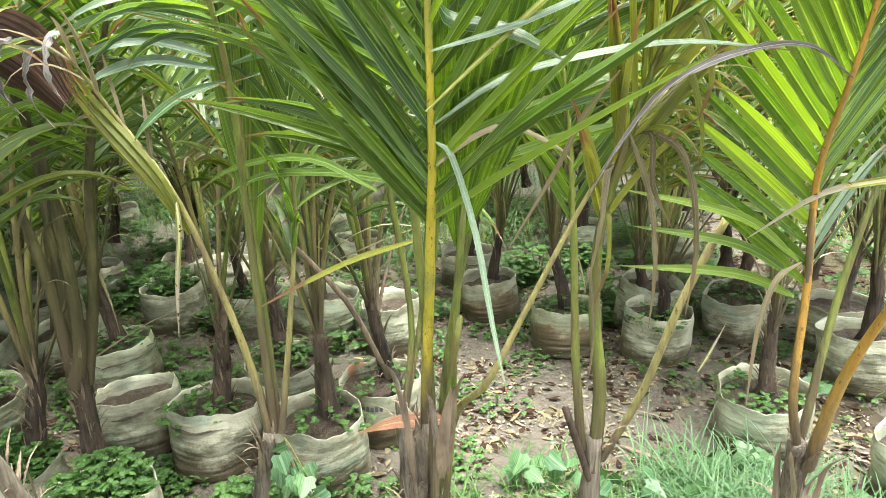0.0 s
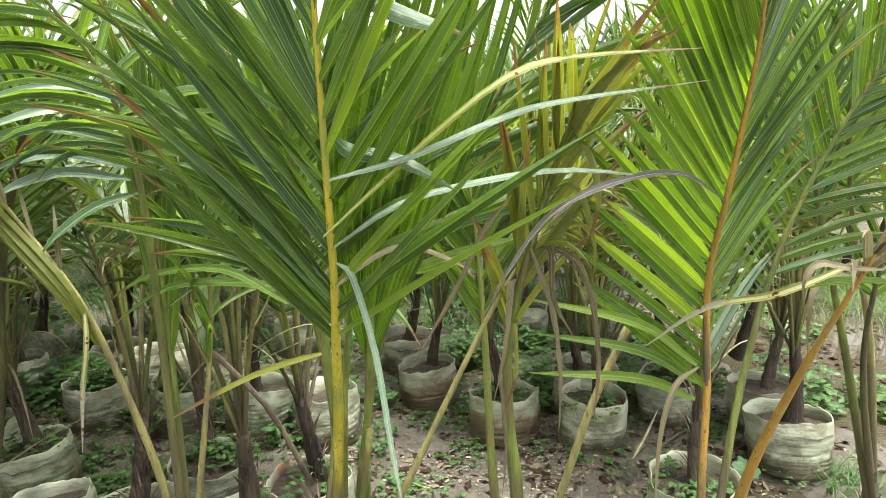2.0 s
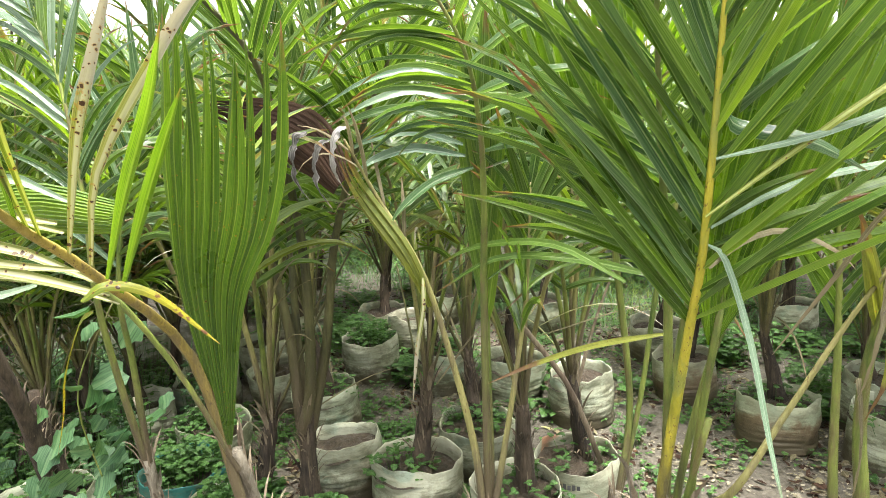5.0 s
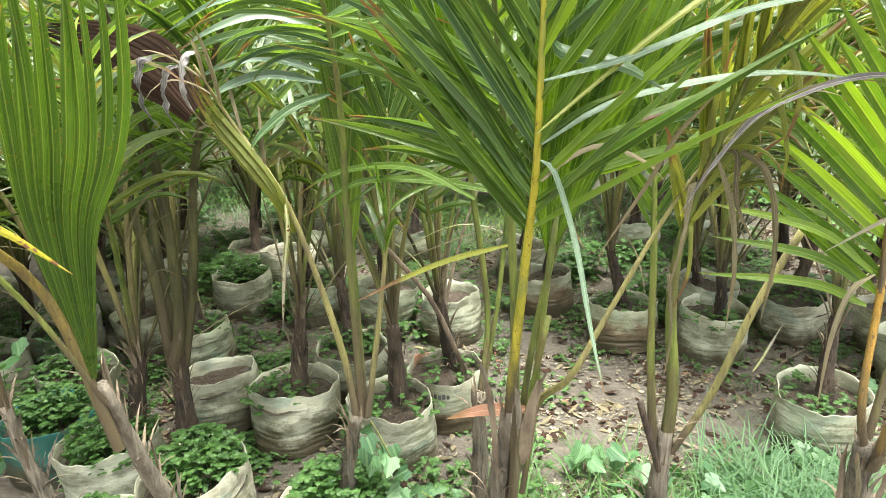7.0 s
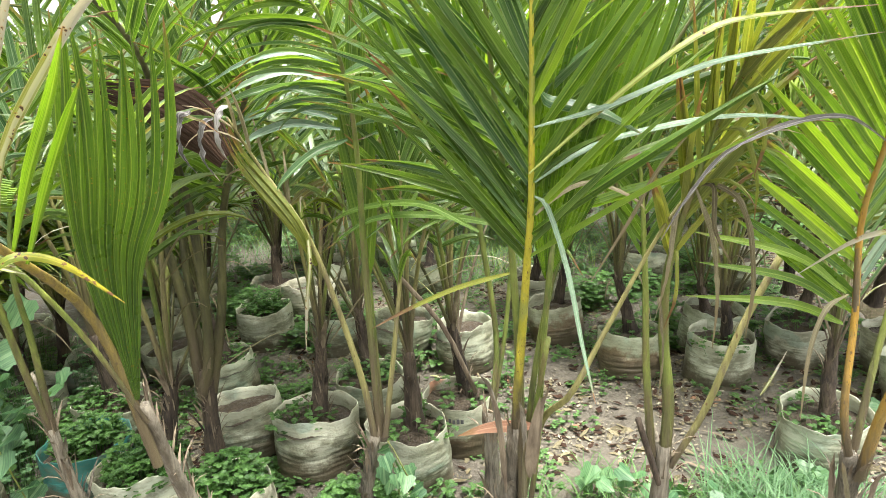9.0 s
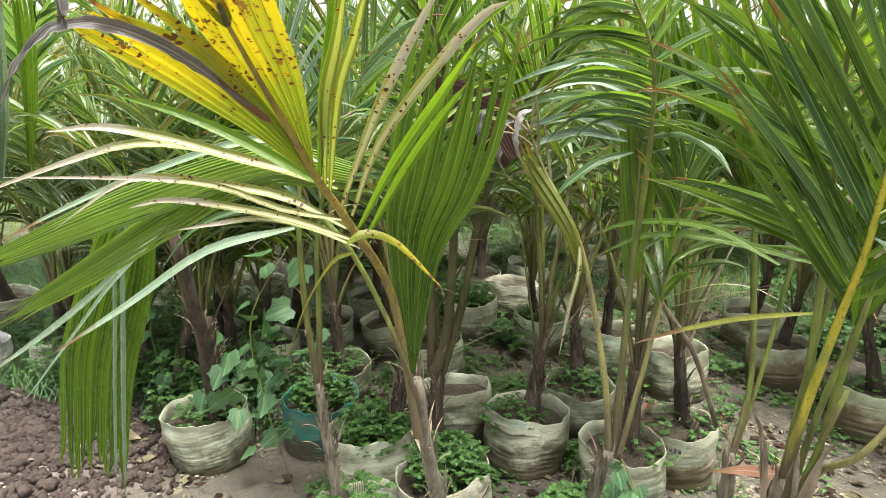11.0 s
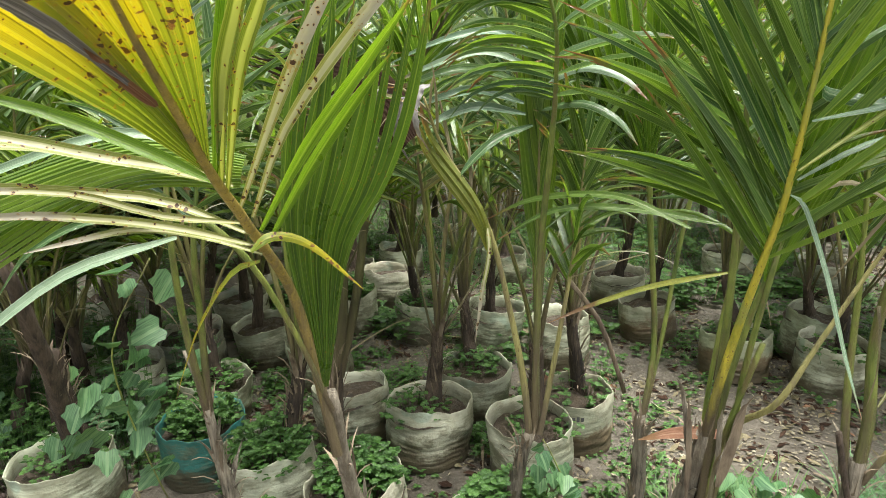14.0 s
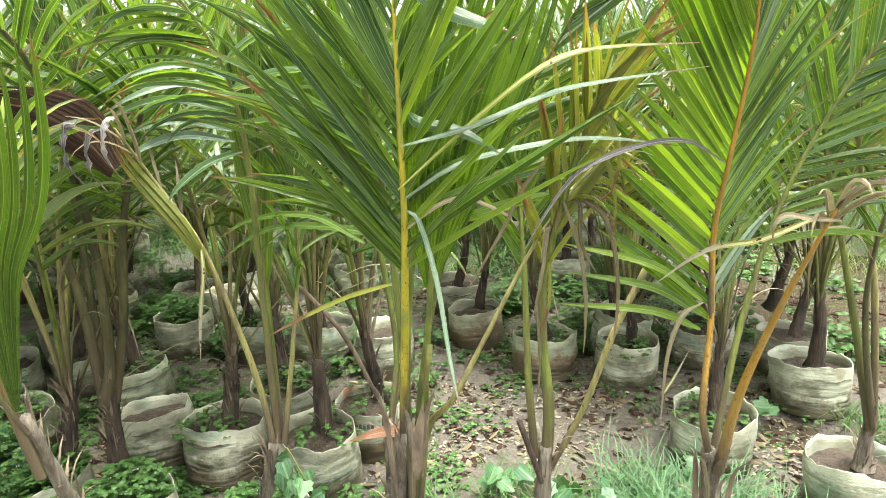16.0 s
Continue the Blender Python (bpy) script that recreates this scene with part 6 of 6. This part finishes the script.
for x, y, n in ((0.33, 1.90, 8), (0.21, 2.02, 6), (1.02, 2.06, 8), (0.62, 1.86, 5), (1.40, 2.62, 5)):
    creeper = thing("creeping_vine", (x, y, ground_height(x, y)), "low creeping vine with heart-shaped pale leaves on the mud", "vine")
    line = bez([(-0.12, 0, 0.01), (-0.04, 0.02, 0.05), (0.04, -0.02, 0.07), (0.13, 0, 0.03)], 10)
    part("tendril", tube(Mesh(), line, 0.002, 5), PETIOLE, creeper)
    for k in range(n):
        vine_leaf(creeper, line[rw.randint(0, 10)] + Vector((rw.uniform(-0.05, 0.05), rw.uniform(-0.05, 0.05), rw.uniform(0.02, 0.12))), rw.uniform(0.05, 0.085), -0.3)


# ---- trees beyond the nursery ----
def tree(place, seed, h=5.0):
    rnd = random.Random(seed)
    ob = thing("tree", place, "leafy pale green tree beyond the nursery", "tree", "trees beyond the nursery")
    part("trunk", tube(Mesh(), bez([(0, 0, 0), (rnd.uniform(-.2, .2), 0, h * 0.3), (rnd.uniform(-.4, .4), 0.1, h * 0.75)], 8), [0.13 - 0.012 * i for i in range(9)], 8), STEM, ob)
    crown, limbs = Mesh(), Mesh()
    for _ in range(26):
        a, q, z = rnd.uniform(0, 6.283), h * 0.34 * math.sqrt(rnd.random()), h * rnd.uniform(0.22, 1.0)
        q *= 1 - 0.5 * abs(z / h - 0.55)
        c = Vector((q * math.cos(a), q * math.sin(a), z))
        tube(limbs, [Vector((0, 0, z * 0.6)), c * 0.6 + Vector((0, 0, z * 0.3)), c], [0.04, 0.025, 0.01], 5)
        for _ in range(70):
            d = Vector((rnd.gauss(0, 1), rnd.gauss(0, 1), rnd.gauss(0, 0.8)))
            p = c + d * h * 0.07
            w = Vector((rnd.gauss(0, 1), rnd.gauss(0, 1), rnd.gauss(0, 1)))
            blade(crown, p, d + Vector((0, 0, -0.3)), w, rnd.uniform(0.14, 0.3), rnd.uniform(0.05, 0.11), 0.5, 2, 0.2)
    part("bough", limbs, STEM, ob)
    tagged(part("crown", crown, FAR, ob), kind="stuff")
    return ob


t1, t2 = tree((-15.0, 12.5, 0), 1, 5.5), tree((-17.5, 8.5, 0), 2, 4.5)
for k, (x, y) in enumerate(((-12.5, 10), (-2.4, 13.2), (0.8, 14.5), (4.2, 13.8), (7.5, 13.0), (10.5, 12), (-14, 6), (-12.5, 2.5), (13, 9), (-7, 16), (2.5, 17), (-0.5, 12.2))):
    copy_thing((t1, t2)[k % 2], pose(x, y, 0, 0, 0, 67 * k) @ Matrix.Scale(0.42 + 0.06 * (k % 4), 4))

for k in range(9):
    copy_thing((t1, t2)[k % 2], pose(-17.2 + 0.5 * math.sin(k * 2.3), -1.5 + 1.6 * k, -0.4, 0, 0, 41 * k) @ Matrix.Scale(0.40 + 0.05 * (k % 3), 4))
for k in range(26):
    copy_thing((t1, t2)[k % 2], pose(-8.5 + 0.72 * k, 10.0 + 0.7 * math.sin(k * 2.1), -0.4, 0, 0, 53 * k) @ Matrix.Scale(0.38 + 0.06 * (k % 3), 4))
